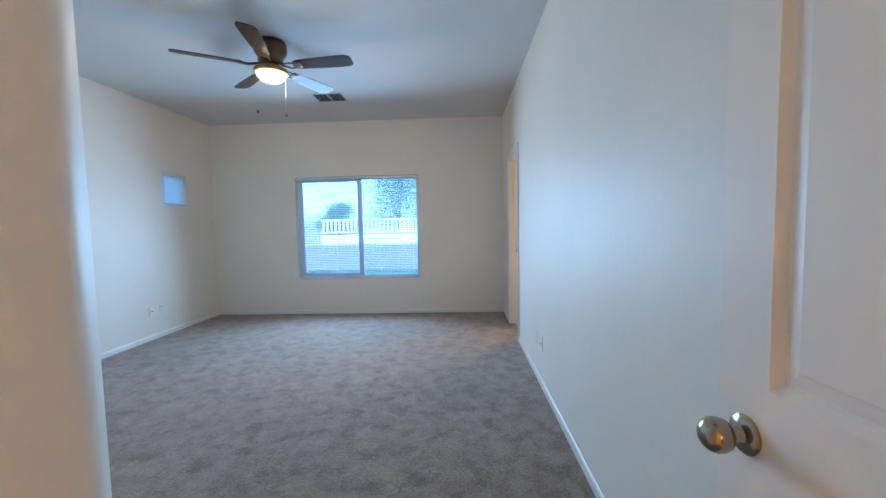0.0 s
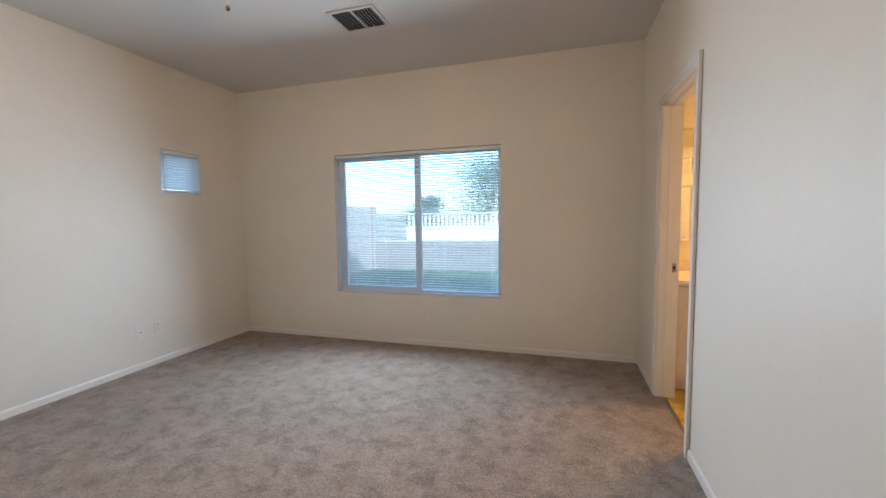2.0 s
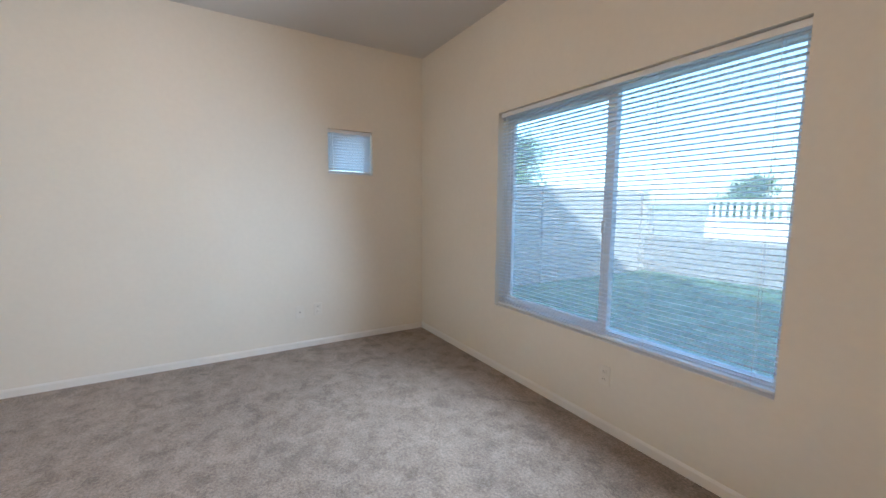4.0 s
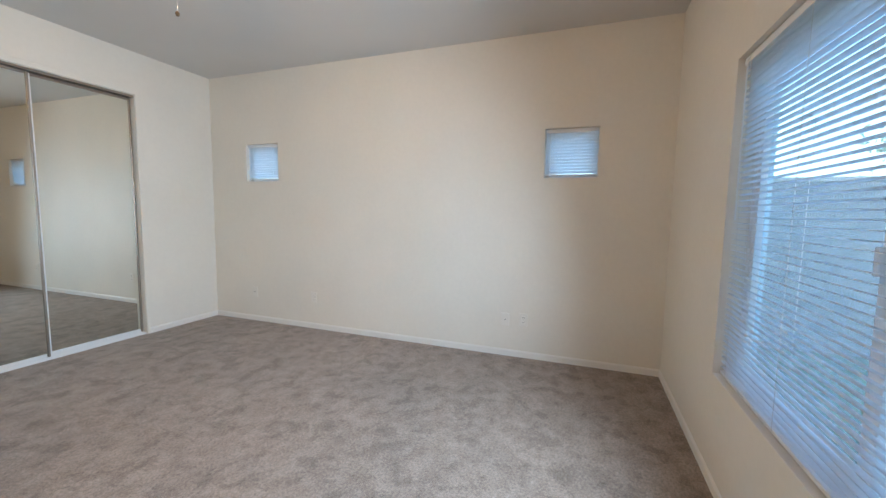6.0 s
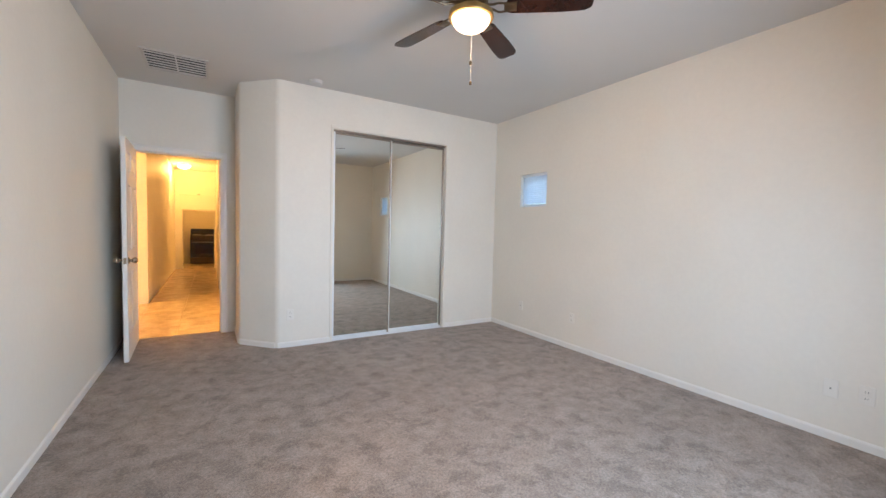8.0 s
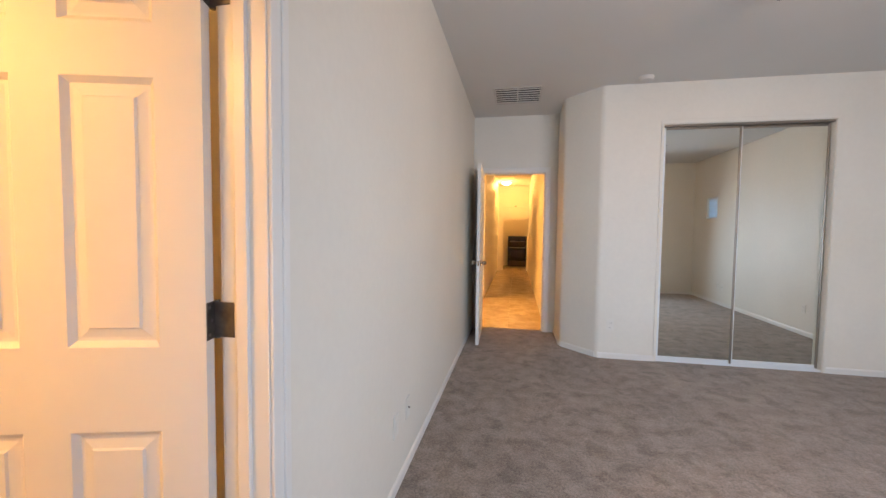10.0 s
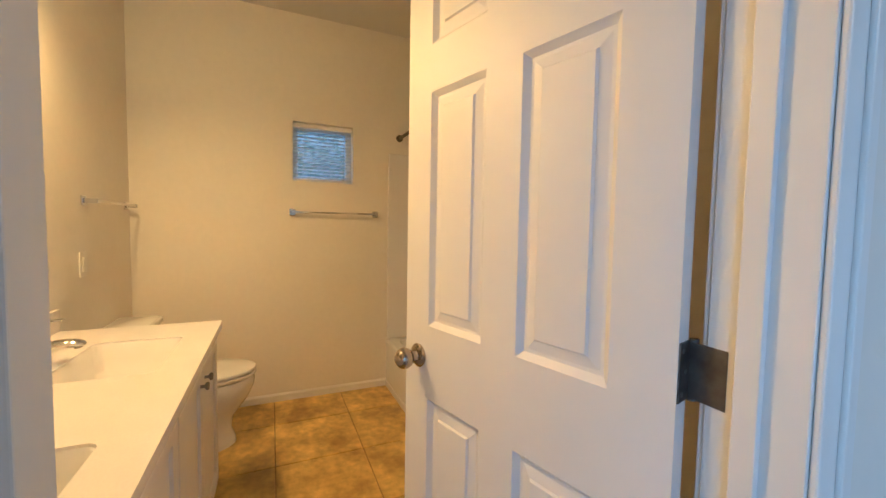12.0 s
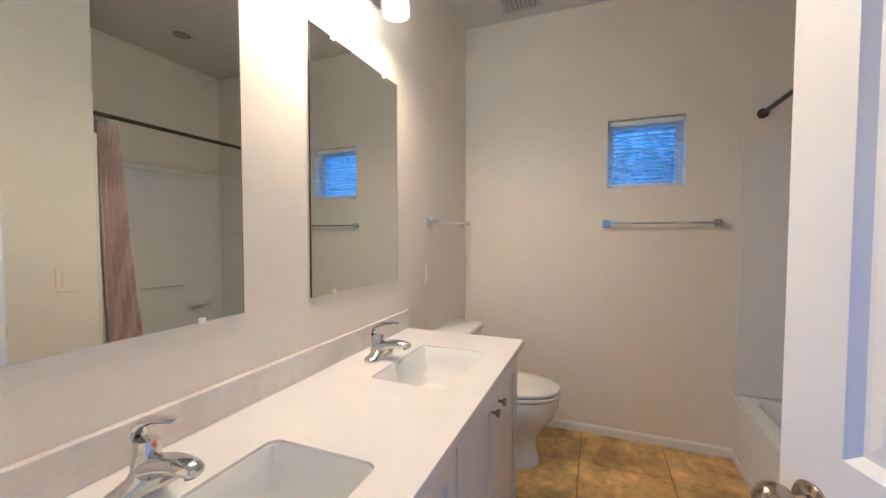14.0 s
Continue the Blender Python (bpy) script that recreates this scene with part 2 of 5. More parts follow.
M_STUCCO = mat("stucco", (0.52, 0.44, 0.36), 0.9, var=0.06, scale=1.5, fine=0.08, fine_scale=90, bump=0.5, bump_scale=90)
M_ROOF = mat("roof_tile", (0.30, 0.19, 0.14), 0.85, var=0.25, scale=3, fine=0.2, fine_scale=30)
M_LEAF = mat("leaves", (0.075, 0.12, 0.045), 0.6, var=0.5, scale=2.5, fine=0.3, fine_scale=9)
M_BARK = mat("bark", (0.14, 0.10, 0.07), 0.9, var=0.3, scale=8, fine=0.2, bump=0.6, bump_scale=30)
M_PICKET = mat("white_picket", (0.75, 0.73, 0.70), 0.6, var=0.05, coords="obj")
M_GRAVEL = mat("desert_ground", (0.38, 0.30, 0.22), 0.95, var=0.2, scale=0.7, fine=0.2, fine_scale=20)


# ---- mesh helpers ----
def box(bm, x0, x1, y0, y1, z0, z1, bevel=0.0):
    r = bmesh.ops.create_cube(bm, size=1.0)
    vs = r["verts"]
    for v in vs:
        v.co = Vector(((x0 + x1) / 2 + v.co.x * (x1 - x0), (y0 + y1) / 2 + v.co.y * (y1 - y0), (z0 + z1) / 2 + v.co.z * (z1 - z0)))
    if bevel:
        es = list({e for v in vs for e in v.link_edges})
        bmesh.ops.bevel(bm, geom=es, offset=bevel, segments=2, affect="EDGES", profile=0.5)
    return bm


def cyl(bm, a, b, r, r2=None, seg=16):
    a, b = Vector(a), Vector(b)
    d = b - a
    m = Matrix.Translation((a + b) / 2) @ d.to_track_quat("Z", "Y").to_matrix().to_4x4()
    bmesh.ops.create_cone(bm, cap_ends=True, segments=seg, radius1=r, radius2=r if r2 is None else r2, depth=d.length, matrix=m)
    return bm


def lathe(bm, prof, seg=32, at=(0, 0, 0), axis=None, squash=(1, 1)):
    """Turn a profile of (radius, height) about z, or about the given axis."""
    m = Matrix.Translation(at)
    if axis:
        m = m @ Vector(axis).to_track_quat("Z", "Y").to_matrix().to_4x4()
    rings = []
    for r, z in prof:
        if r < 1e-5:
            rings.append([bm.verts.new(m @ Vector((0, 0, z)))])
        else:
            rings.append([bm.verts.new(m @ Vector((r * squash[0] * math.cos(2 * math.pi * k / seg), r * squash[1] * math.sin(2 * math.pi * k / seg), z))) for k in range(seg)])
    for a, b in zip(rings, rings[1:]):
        for k in range(seg):
            q = [a[k % len(a)], a[(k + 1) % len(a)], b[(k + 1) % len(b)], b[k % len(b)]]
            q = list(dict.fromkeys(q))
            if len(q) > 2:
                bm.faces.new(q)
    return bm


def prism(bm, pts, z0, z1):
    lo = [bm.verts.new((x, y, z0)) for x, y in pts]
    hi = [bm.verts.new((x, y, z1)) for x, y in pts]
    n = len(pts)
    for k in range(n):
        bm.faces.new((lo[k], lo[(k + 1) % n], hi[(k + 1) % n], hi[k]))
    bm.faces.new(hi)
    bm.faces.new(lo[::-1])
    return bm


def loft(bm, rings, cap=True):
    vs = [[bm.verts.new(p) for p in ring] for ring in rings]
    n = len(vs[0])
    for a, b in zip(vs, vs[1:]):
        for k in range(n):
            bm.faces.new((a[k], a[(k + 1) % n], b[(k + 1) % n], b[k]))
    if cap:
        bm.faces.new(vs[0][::-1])
        bm.faces.new(vs[-1])
    return bm


def tube(bm, pts, r, seg=10):
    """A round tube along points; r is a number or one for each point."""
    pts = [Vector(p) for p in pts]
    rings = []
    for k, p in enumerate(pts):
        d = (pts[min(k + 1, len(pts) - 1)] - pts[max(k - 1, 0)]).normalized()
        q = d.to_track_quat("Z", "Y")
        rr = r[k] if isinstance(r, (list, tuple)) else r
        rings.append([p + q @ Vector((rr * math.cos(2 * math.pi * j / seg), rr * math.sin(2 * math.pi * j / seg), 0)) for j in range(seg)])
    return loft(bm, rings)


def mesh_of(bm, name, material, smooth=False):
    bmesh.ops.recalc_face_normals(bm, faces=bm.faces)
    me = bpy.data.meshes.new(name)
    bm.to_mesh(me)
    bm.free()
    me.materials.append(material)
    if smooth:
        me.polygons.foreach_set("use_smooth", [True] * len(me.polygons))
        me.set_sharp_from_angle(angle=radians(38))
    return me


def part(name, bm, material, parent=None, label="", smooth=False, m=None):
    ob = new(name, mesh_of(bm, name, material, smooth))
    if parent is not None:
        ob.parent = parent
    if m is not None:
        ob.matrix_basis = m
    if label:
        ob["label"] = label
    return ob


def B():
    return bmesh.new()


def thing(name, m, label, category, group="", kind=""):
    ob = new(name)
    ob.empty_display_size = 0.1
    ob.matrix_basis = m
    return tagged(ob, label, category, group, kind)


def piece(name, me, parent, m):
    ob = new(name, me)
    ob.parent = parent
    ob.matrix_basis = m
    return ob


def structure(name, bm, material, label, category, smooth=False):
    return tagged(part(name, bm, material, smooth=smooth), label, category, kind="structure")


def wall_with_holes(bm, axis, a0, a1, z0, z1, f0, f1, holes=()):
    """A wall along x or y between two faces f0 and f1, with rectangular holes (a, a, z, z) going through it."""
    As = sorted({a0, a1, *[h for o in holes for h in o[:2]]})
    Zs = sorted({z0, z1, *[h for o in holes for h in o[2:]]})
    As, Zs = [a for a in As if a0 <= a <= a1], [z for z in Zs if z0 <= z <= z1]

    def solid(i, k):
        if not (0 <= i < len(As) - 1 and 0 <= k < len(Zs) - 1):
            return False
        ca, cz = (As[i] + As[i + 1]) / 2, (Zs[k] + Zs[k + 1]) / 2
        return not any(o[0] < ca < o[1] and o[2] < cz < o[3] for o in holes)
    cache = {}

    def v(a, f, z):
        key = (round(a, 5), round(f, 5), round(z, 5))
        if key not in cache:
            cache[key] = bm.verts.new((a, f, z) if axis == "x" else (f, a, z))
        return cache[key]
    for i in range(len(As) - 1):
        for k in range(len(Zs) - 1):
            if not solid(i, k):
                continue
            A0, A1, Z0, Z1 = As[i], As[i + 1], Zs[k], Zs[k + 1]
            for f in (f0, f1):
                bm.faces.new((v(A0, f, Z0), v(A1, f, Z0), v(A1, f, Z1), v(A0, f, Z1)))
            if not solid(i - 1, k):
                bm.faces.new((v(A0, f0, Z0), v(A0, f1, Z0), v(A0, f1, Z1), v(A0, f0, Z1)))
            if not solid(i + 1, k):
                bm.faces.new((v(A1, f0, Z0), v(A1, f1, Z0), v(A1, f1, Z1), v(A1, f0, Z1)))
            if not solid(i, k - 1):
                bm.faces.new((v(A0, f0, Z0), v(A0, f1, Z0), v(A1, f1, Z0), v(A1, f0, Z0)))
            if not solid(i, k + 1):
                bm.faces.new((v(A0, f0, Z1), v(A0, f1, Z1), v(A1, f1, Z1), v(A1, f0, Z1)))
    return bm


def fillet(pts, radii, n=5):
    """Round the inner corners of an open path of (x, y)."""
    out = [pts[0]]
    for k in range(1, len(pts) - 1):
        p, a, b = Vector(pts[k]), Vector(pts[k - 1]), Vector(pts[k + 1])
        u, w = (a - p).normalized(), (b - p).normalized()
        d = radii
        for j in range(n + 1):
            s = j / n
            q = (p + u * d) * (1 - s) ** 2 + p * 2 * s * (1 - s) + (p + w * d) * s ** 2
            out.append((q.x, q.y))
    out.append(pts[-1])
    return out


# ---- structure: bedroom ----
bm = B()
box(bm, WX - EXT, T / 2, -0.06, NY + EXT, -0.14, 0.0)
floor = structure("floor", bm, M_CARPET, "brown-grey cut-pile carpet with mottled footmarks", "carpet")
wall_north = structure("wall_north", wall_with_holes(B(), "x", WX - EXT, BX + EXT, -0.2, H, NY, NY + EXT, [NWIN]), M_WALL, "off-white painted wall around a wide window", "wall")
wall_west = structure("wall_west", wall_with_holes(B(), "y", -0.2, NY, -0.2, H, WX - EXT, WX, [WIN_N, WIN_S]), M_WALL, "off-white painted wall with two small windows", "wall")
wall_east = structure("wall_east", wall_with_holes(B(), "y", 0.0, NY, -0.2, H, 0.0, T, [(BATH_D[0] - 0.018, BATH_D[1] + 0.018, -0.2, DOOR_H + 0.018)]), M_WALL, "off-white painted wall with a bathroom doorway", "wall")
wall_entry = structure("wall_entry", wall_with_holes(B(), "x", -1.059, T, -0.2, H, -T, 0.0, [(ENT_D[0] - 0.018, ENT_D[1] + 0.018, -0.2, DOOR_H + 0.018)]), M_WALL, "off-white painted wall with the bedroom doorway", "wall")
wall_closet = structure("wall_closet", wall_with_holes(B(), "x", WX, CLO[1], -0.2, H, CY - T, CY, [(CLO[0], CLO[1], -0.2, CLO[2])]), M_WALL, "off-white painted wall around the mirrored closet", "wall")
face = fillet([(CLO[1], CY), (-1.392, CY), (-1.060, 0.573), (-1.060, -T)], 0.035)
wall_angled = structure("wall_angled", prism(B(), face + [(-1.165, -T), (-1.165, 0.525), (-1.43, CY - T), (CLO[1], CY - T)], -0.2, H), M_WALL, "off-white wall with rounded corners and an angled face", "wall", smooth=True)
structure("wall_closet_back", wall_with_holes(B(), "x", WX, -1.165, -0.2, H, -T, 0.0), M_WALL, "plain closet back wall", "wall")
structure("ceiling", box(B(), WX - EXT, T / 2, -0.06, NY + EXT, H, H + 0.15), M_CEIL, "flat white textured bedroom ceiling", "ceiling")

# ---- structure: bathroom ----
structure("wall_bath_east", wall_with_holes(B(), "y", 3.0, NY, -0.2, H, BX, BX + EXT, [BWIN]), M_WALL, "cream bathroom wall with one small window", "wall")
structure("wall_bath_south", wall_with_holes(B(), "x", T, TUBX, -0.2, H, TUBY - 0.10, TUBY), M_WALL, "cream wall beside the tub with a light switch", "wall")
structure("wall_tub_head", wall_with_holes(B(), "y", 3.185, TUBY - 0.10, -0.2, H, TUBX - 0.10, TUBX), M_WALL, "cream wall at the head of the tub", "wall")
structure("wall_tub_back", wall_with_holes(B(), "x", TUBX - 0.1, BX, -0.2, H, 3.085, 3.185), M_WALL, "cream wall behind the tub", "wall")
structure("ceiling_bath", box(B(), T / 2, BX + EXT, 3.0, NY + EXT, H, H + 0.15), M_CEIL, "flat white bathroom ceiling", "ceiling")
floor_bath = structure("floor_bath", box(B(), T / 2, BX + EXT, 3.0, NY + EXT, -0.16, -0.005), M_GROUT, "brown grout bed under tan ceramic floor tiles", "floor")

# ---- structure: hall ----
floor_hall = structure("floor_hall", box(B(), -2.6, 3.4, -10.2, -0.06, -0.16, -0.004), M_HGROUT, "pale grout bed under beige hall tiles", "floor")
structure("ceiling_hall", box(B(), -2.6, 3.4, -10.2, -0.06, H, H + 0.15), M_CEIL, "white hall ceiling", "ceiling")
structure("wall_hall_west", wall_with_holes(B(), "y", -7.8, -T, -0.2, H, -1.06, -0.945), M_WALL, "plain hall wall", "wall")
structure("wall_hall_east", wall_with_holes(B(), "y", -7.8, -2.35, -0.2, H, 0.04, 0.20), M_WALL, "hall wall ending in a rounded white corner", "wall")
structure("wall_hall_side", wall_with_holes(B(), "x", 0.20, 3.3, -0.2, H, -2.52, -2.40), M_WALL, "plain wall of the side passage", "wall")
structure("wall_hall_north", wall_with_holes(B(), "x", T, 3.3, -0.2, H, -T, 0.0), M_WALL, "plain wall of the side passage", "wall")
structure("wall_hall_end", wall_with_holes(B(), "y", -2.4, -T, -0.2, H, 3.2, 3.3), M_WALL, "plain end wall of the side passage", "wall")
structure("wall_kitchen", wall_with_holes(B(), "x", -1.06, 0.20, -0.2, H, -7.95, -7.8, [(-0.895, -0.140, -0.2, 1.63)]), M_WALL, "white wall with a low opening to the range", "wall")
structure("wall_range_back", wall_with_holes(B(), "x", -1.4, 0.6, -0.2, H, -9.75, -9.65), M_WALL, "white wall behind the range", "wall")
structure("wall_range_left", wall_with_holes(B(), "y", -9.65, -7.95, -0.2, H, 0.0, 0.10), M_WALL, "white wall beside the range", "wall")
structure("wall_range_right", wall_with_holes(B(), "y", -9.65, -7.95, -0.2, H, -1.10, -1.0), M_WALL, "white wall beside the range", "wall")


def baseboard(a, b, h=0.058, d=0.011, name="baseboard"):
    """A baseboard along the wall from a to b, its thickness to the left of that way."""
    a, b = Vector((*a, 0)), Vector((*b, 0))
    u = (b - a).normalized()
    nrm = Vector((-u.y, u.x, 0))
    prof = [(0.0015, 0.0), (d, 0.0), (d, h - 0.014), (d * 0.55, h - 0.004), (0.0015, h)]
    bm = B()
    loft(bm, [[p + nrm * q + Vector((0, 0, z)) for q, z in prof] for p in (a, b)])
    return structure(name, bm, M_TRIM, "white painted wooden baseboard", "baseboard")


CAS = 0.065
for a, b in (((0, NY), (WX, NY)), ((WX, NY), (WX, CY)), ((WX, CY), (CLO[0] - 0.02, CY)), ((CLO[1] + 0.02, CY), (-1.400, CY)),
             ((-1.379, 0.903), (-1.072, 0.587)), ((-1.060, 0.55), (-1.060, 0.0)), ((0, 0.0), (0, BATH_D[0] - CAS - 0.002)), ((0, BATH_D[1] + CAS + 0.002), (0, NY)),
             ((BX, TUBY), (BX, NY)), ((BX, NY), (1.80, NY)), ((T, TUBY), (TUBX - 0.01, TUBY)), ((-0.945, -7.8), (-0.945, -T)), ((0.04, -2.35), (0.04, -7.8))):
    baseboard(a, b)


# ---- doorways ----
def casing(name, axis, a0, a1, face_at, out, top=DOOR_H):
    """White moulded casing round a doorway on one face of a wall; out is +1 or -1 away from that face."""
    root = thing(name, pose(0, 0, 0), "white painted moulded door casing", "door trim", kind="structure")

    def board(bm, lo, hi, z0, z1, d0, d1):
        f0, f1 = sorted((face_at + out * d0, face_at + out * d1))
        if axis == "y":
            box(bm, f0, f1, lo, hi, z0, z1, 0.003)
        else:
            box(bm, lo, hi, f0, f1, z0, z1, 0.003)
    for lo, hi, s in ((a0 - CAS, a0 - 0.004, 0), (a1 + 0.004, a1 + CAS, 1)):
        bm = B()
        board(bm, lo, hi, 0.0, top + CAS, 0.0015, 0.011)
        w = 0.024
        if s == 0:
            board(bm, lo, lo + w, 0.0, top + CAS, 0.0105, 0.018)
        else:
            board(bm, hi - w, hi, 0.0, top + CAS, 0.0105, 0.018)
        part("side_casing", bm, M_TRIM, root)
    bm = B()
    board(bm, a0 - 0.004, a1 + 0.004, top + 0.004, top + CAS, 0.0015, 0.011)
    board(bm, a0 - CAS + 0.024, a1 + CAS - 0.024, top + CAS - 0.024, top + CAS, 0.0105, 0.0178)
    part("head_casing", bm, M_TRIM, root)
    return root


def jamb(name, axis, a0, a1, f0, f1, stop, strike=None, top=DOOR_H):
    root = thing(name, pose(0, 0, 0), "white painted door jamb with a stop strip", "door jamb", kind="structure")

    def put(nm, lo, hi, g0, g1, z0, z1, material=M_TRIM, label="", bevel=0.0015):
        bm = B()
        if axis == "y":
            box(bm, g0, g1, lo, hi, z0, z1, bevel)
        else:
            box(bm, lo, hi, g0, g1, z0, z1, bevel)
        part(nm, bm, material, root, label)
    put("side_jamb", a0 - 0.0175, a0, f0 - 0.001, f1 + 0.001, 0.0, top)
    put("side_jamb", a1, a1 + 0.0175, f0 - 0.001, f1 + 0.001, 0.0, top)
    put("head_jamb", a0 - 0.0175, a1 + 0.0175, f0 - 0.001, f1 + 0.001, top, top + 0.0175)
    s0, s1 = stop
    put("stop_strip", a0, a0 + 0.011, s0, s1, 0.0, top)
    put("stop_strip", a1 - 0.011, a1, s0, s1, 0.0, top)
    put("stop_strip", a0 + 0.011, a1 - 0.011, s0, s1, top - 0.011, top)
    if strike:
        side, g0, g1, z = strike
        put("strike_plate", side - 0.0015, side + 0.0015, g0, g1, z - 0.03, z + 0.03, M_NICKEL, "worn metal strike plate", 0.0005)
        put("latch_hole", side - 0.0025, side + 0.0022, (g0 + g1) / 2 - 0.008, (g0 + g1) / 2 + 0.008, z - 0.012, z + 0.012, M_VOID_SHADE, "latch hole with its shade painted dark", 0.0)
    return root


casing("casing_bath_bedside", "y", *BATH_D, 0.0, -1)
casing("casing_bath_inside", "y", *BATH_D, T, 1)
casing("casing_entry_bedside", "x", *ENT_D, 0.0, 1)
casing("casing_entry_hall", "x", *ENT_D, -T, -1)
jamb("jamb_bath", "y", *BATH_D, 0.0, T, (0.045, 0.075), (BATH_D[1], 0.080, 0.108, 0.93))
jamb("jamb_entry", "x", *ENT_D, -T, 0.0, (-0.075, -0.045), (ENT_D[0], -0.035, -0.008, 0.93))
structure("threshold_entry", box(B(), ENT_D[0], ENT_D[1], -0.066, -0.050, -0.02, 0.004, 0.002), M_STEEL, "thin metal carpet edge strip", "trim")
structure("threshold_bath", box(B(), 0.046, 0.066, BATH_D[0], BATH_D[1], -0.02, 0.004, 0.002), M_STEEL, "thin metal carpet edge strip", "trim")


def leaf_panel(bm, x0, x1, z0, z1, t):
    """A raised and fielded panel with sloping moulding, on both faces of a leaf t thick."""
    for base, sgn in ((0.0, 1), (t, -1)):
        rings = []
        for ins, dep in ((0.0, 0.0), (0.006, 0.0055), (0.013, 0.0115), (0.020, 0.0115), (0.041, 0.0070), (0.0445, 0.0025)):
            y = base + sgn * dep
            rings.append([bm.verts.new(p) for p in ((x0 + ins, y, z0 + ins), (x1 - ins, y, z0 + ins), (x1 - ins, y, z1 - ins), (x0 + ins, y, z1 - ins))])
        for a, b in zip(rings, rings[1:]):
            for k in range(4):
                bm.faces.new((a[k], a[(k + 1) % 4], b[(k + 1) % 4], b[k]))
        bm.faces.new(rings[-1])
    return bm


def knob_mesh(bm, at, out):
    lathe(bm, [(0.0, 0.0), (0.031, 0.0), (0.032, 0.004), (0.028, 0.008), (0.014, 0.011), (0.0115, 0.018), (0.0115, 0.025), (0.017, 0.028), (0.0240, 0.034), (0.0275, 0.044), (0.0275, 0.053), (0.0235, 0.062), (0.0160, 0.0685), (0.0080, 0.0715), (0.0, 0.072)], 28, at, out)
    return bm


def door_leaf(name, m, w, label, knob_z):
    """A six-panel leaf: hinge edge at x = 0, free edge at x = w, barrel side y = 0, other face y = t."""
    t, h, z0 = 0.035, 2.018, 0.012
    root = thing(name, m, label, "door")
    st, mu = 0.102, 0.100
    pw = (w - 2 * st - mu) / 2
    cols = ((st, st + pw), (st + pw + mu, w - st))
    rows_ = ((0.240, 0.822), (1.018, 1.620), (1.738, 1.920))
    holes = [(a, b, c, d) for a, b in cols for c, d in rows_]
    part("leaf_frame", wall_with_holes(B(), "x", 0.0, w, z0, z0 + h, 0.0, t, holes), M_DOOR, root)
    for a, b in cols:
        for c, d in rows_:
            part("raised_panel", leaf_panel(B(), a, b, c, d, t), M_DOOR, root)
    kx = w - 0.062
    part("door_knob", knob_mesh(B(), (kx, t, knob_z), (0, 1, 0)), M_NICKEL, root, "round satin nickel knob", True)
    part("door_knob", knob_mesh(B(), (kx, 0, knob_z), (0, -1, 0)), M_NICKEL, root, "round satin nickel knob", True)
    part("latch_plate", box(B(), w - 0.001, w + 0.0015, 0.006, 0.029, knob_z - 0.028, knob_z + 0.028, 0.0005), M_NICKEL, root)
    for hz in (0.22, 1.074, 1.84):
        hg = part("hinge", cyl(B(), (-0.006, -0.006, hz - 0.046), (-0.006, -0.006, hz + 0.046), 0.0065, seg=14), M_HINGE, root, "dull steel butt hinge", True)
        part("hinge_leaf", box(B(), -0.0022, 0.0005, -0.004, 0.033, hz - 0.044, hz + 0.044, 0.0006), M_HINGE, hg)
        for dz in (-0.032, 0.0, 0.032):
            part("screw", cyl(B(), (-0.0018, 0.018 + 0.005 * (1 if dz else -1), hz + dz), (-0.0034, 0.018 + 0.005 * (1 if dz else -1), hz + dz), 0.004, seg=10), M_STEEL, hg)
    return root


BATH_LEAF = pose(0.142, 4.292, 0, 0, 0, 14.8)
door_leaf("door_bath", BATH_LEAF, 0.697, "white six-panel bathroom door standing open into the bathroom", 0.930)
door_leaf("door_entry", pose(-0.104, 0.006, 0, 0, 0, 92.1), 0.806, "white six-panel bedroom door opened against the wall", 0.931)
# hinge leaves let into the bathroom jamb
for hz in (0.22, 1.074, 1.84):
    tagged(part("jamb_hinge_leaf", box(B(), 0.088, 0.1400, BATH_D[0] - 0.0015, BATH_D[0] + 0.0012, hz - 0.042, hz + 0.042, 0.0008), M_HINGE, bpy.data.objects["jamb_bath"]), "dull steel hinge leaf with rounded corners")


# ---- windows and blinds ----
SLAT_CACHE = {}


def slat_mesh(w, d=0.026):
    """One thin, slightly crowned slat along x."""
    if w not in SLAT_CACHE:
        bm = B()
        n = 4
        rings = []
        for x in (-w / 2, w / 2):
            up = [(x, -d / 2 + d * k / n, 0.0022 * (1 - (2 * k / n - 1) ** 2) + 0.0004) for k in range(n + 1)]
            dn = [(p[0], p[1], p[2] - 0.0008) for p in reversed(up)]
            rings.append(up + dn)
        loft(bm, rings)
        SLAT_CACHE[w] = mesh_of(bm, "slat", M_SLAT)
    return SLAT_CACHE[w]


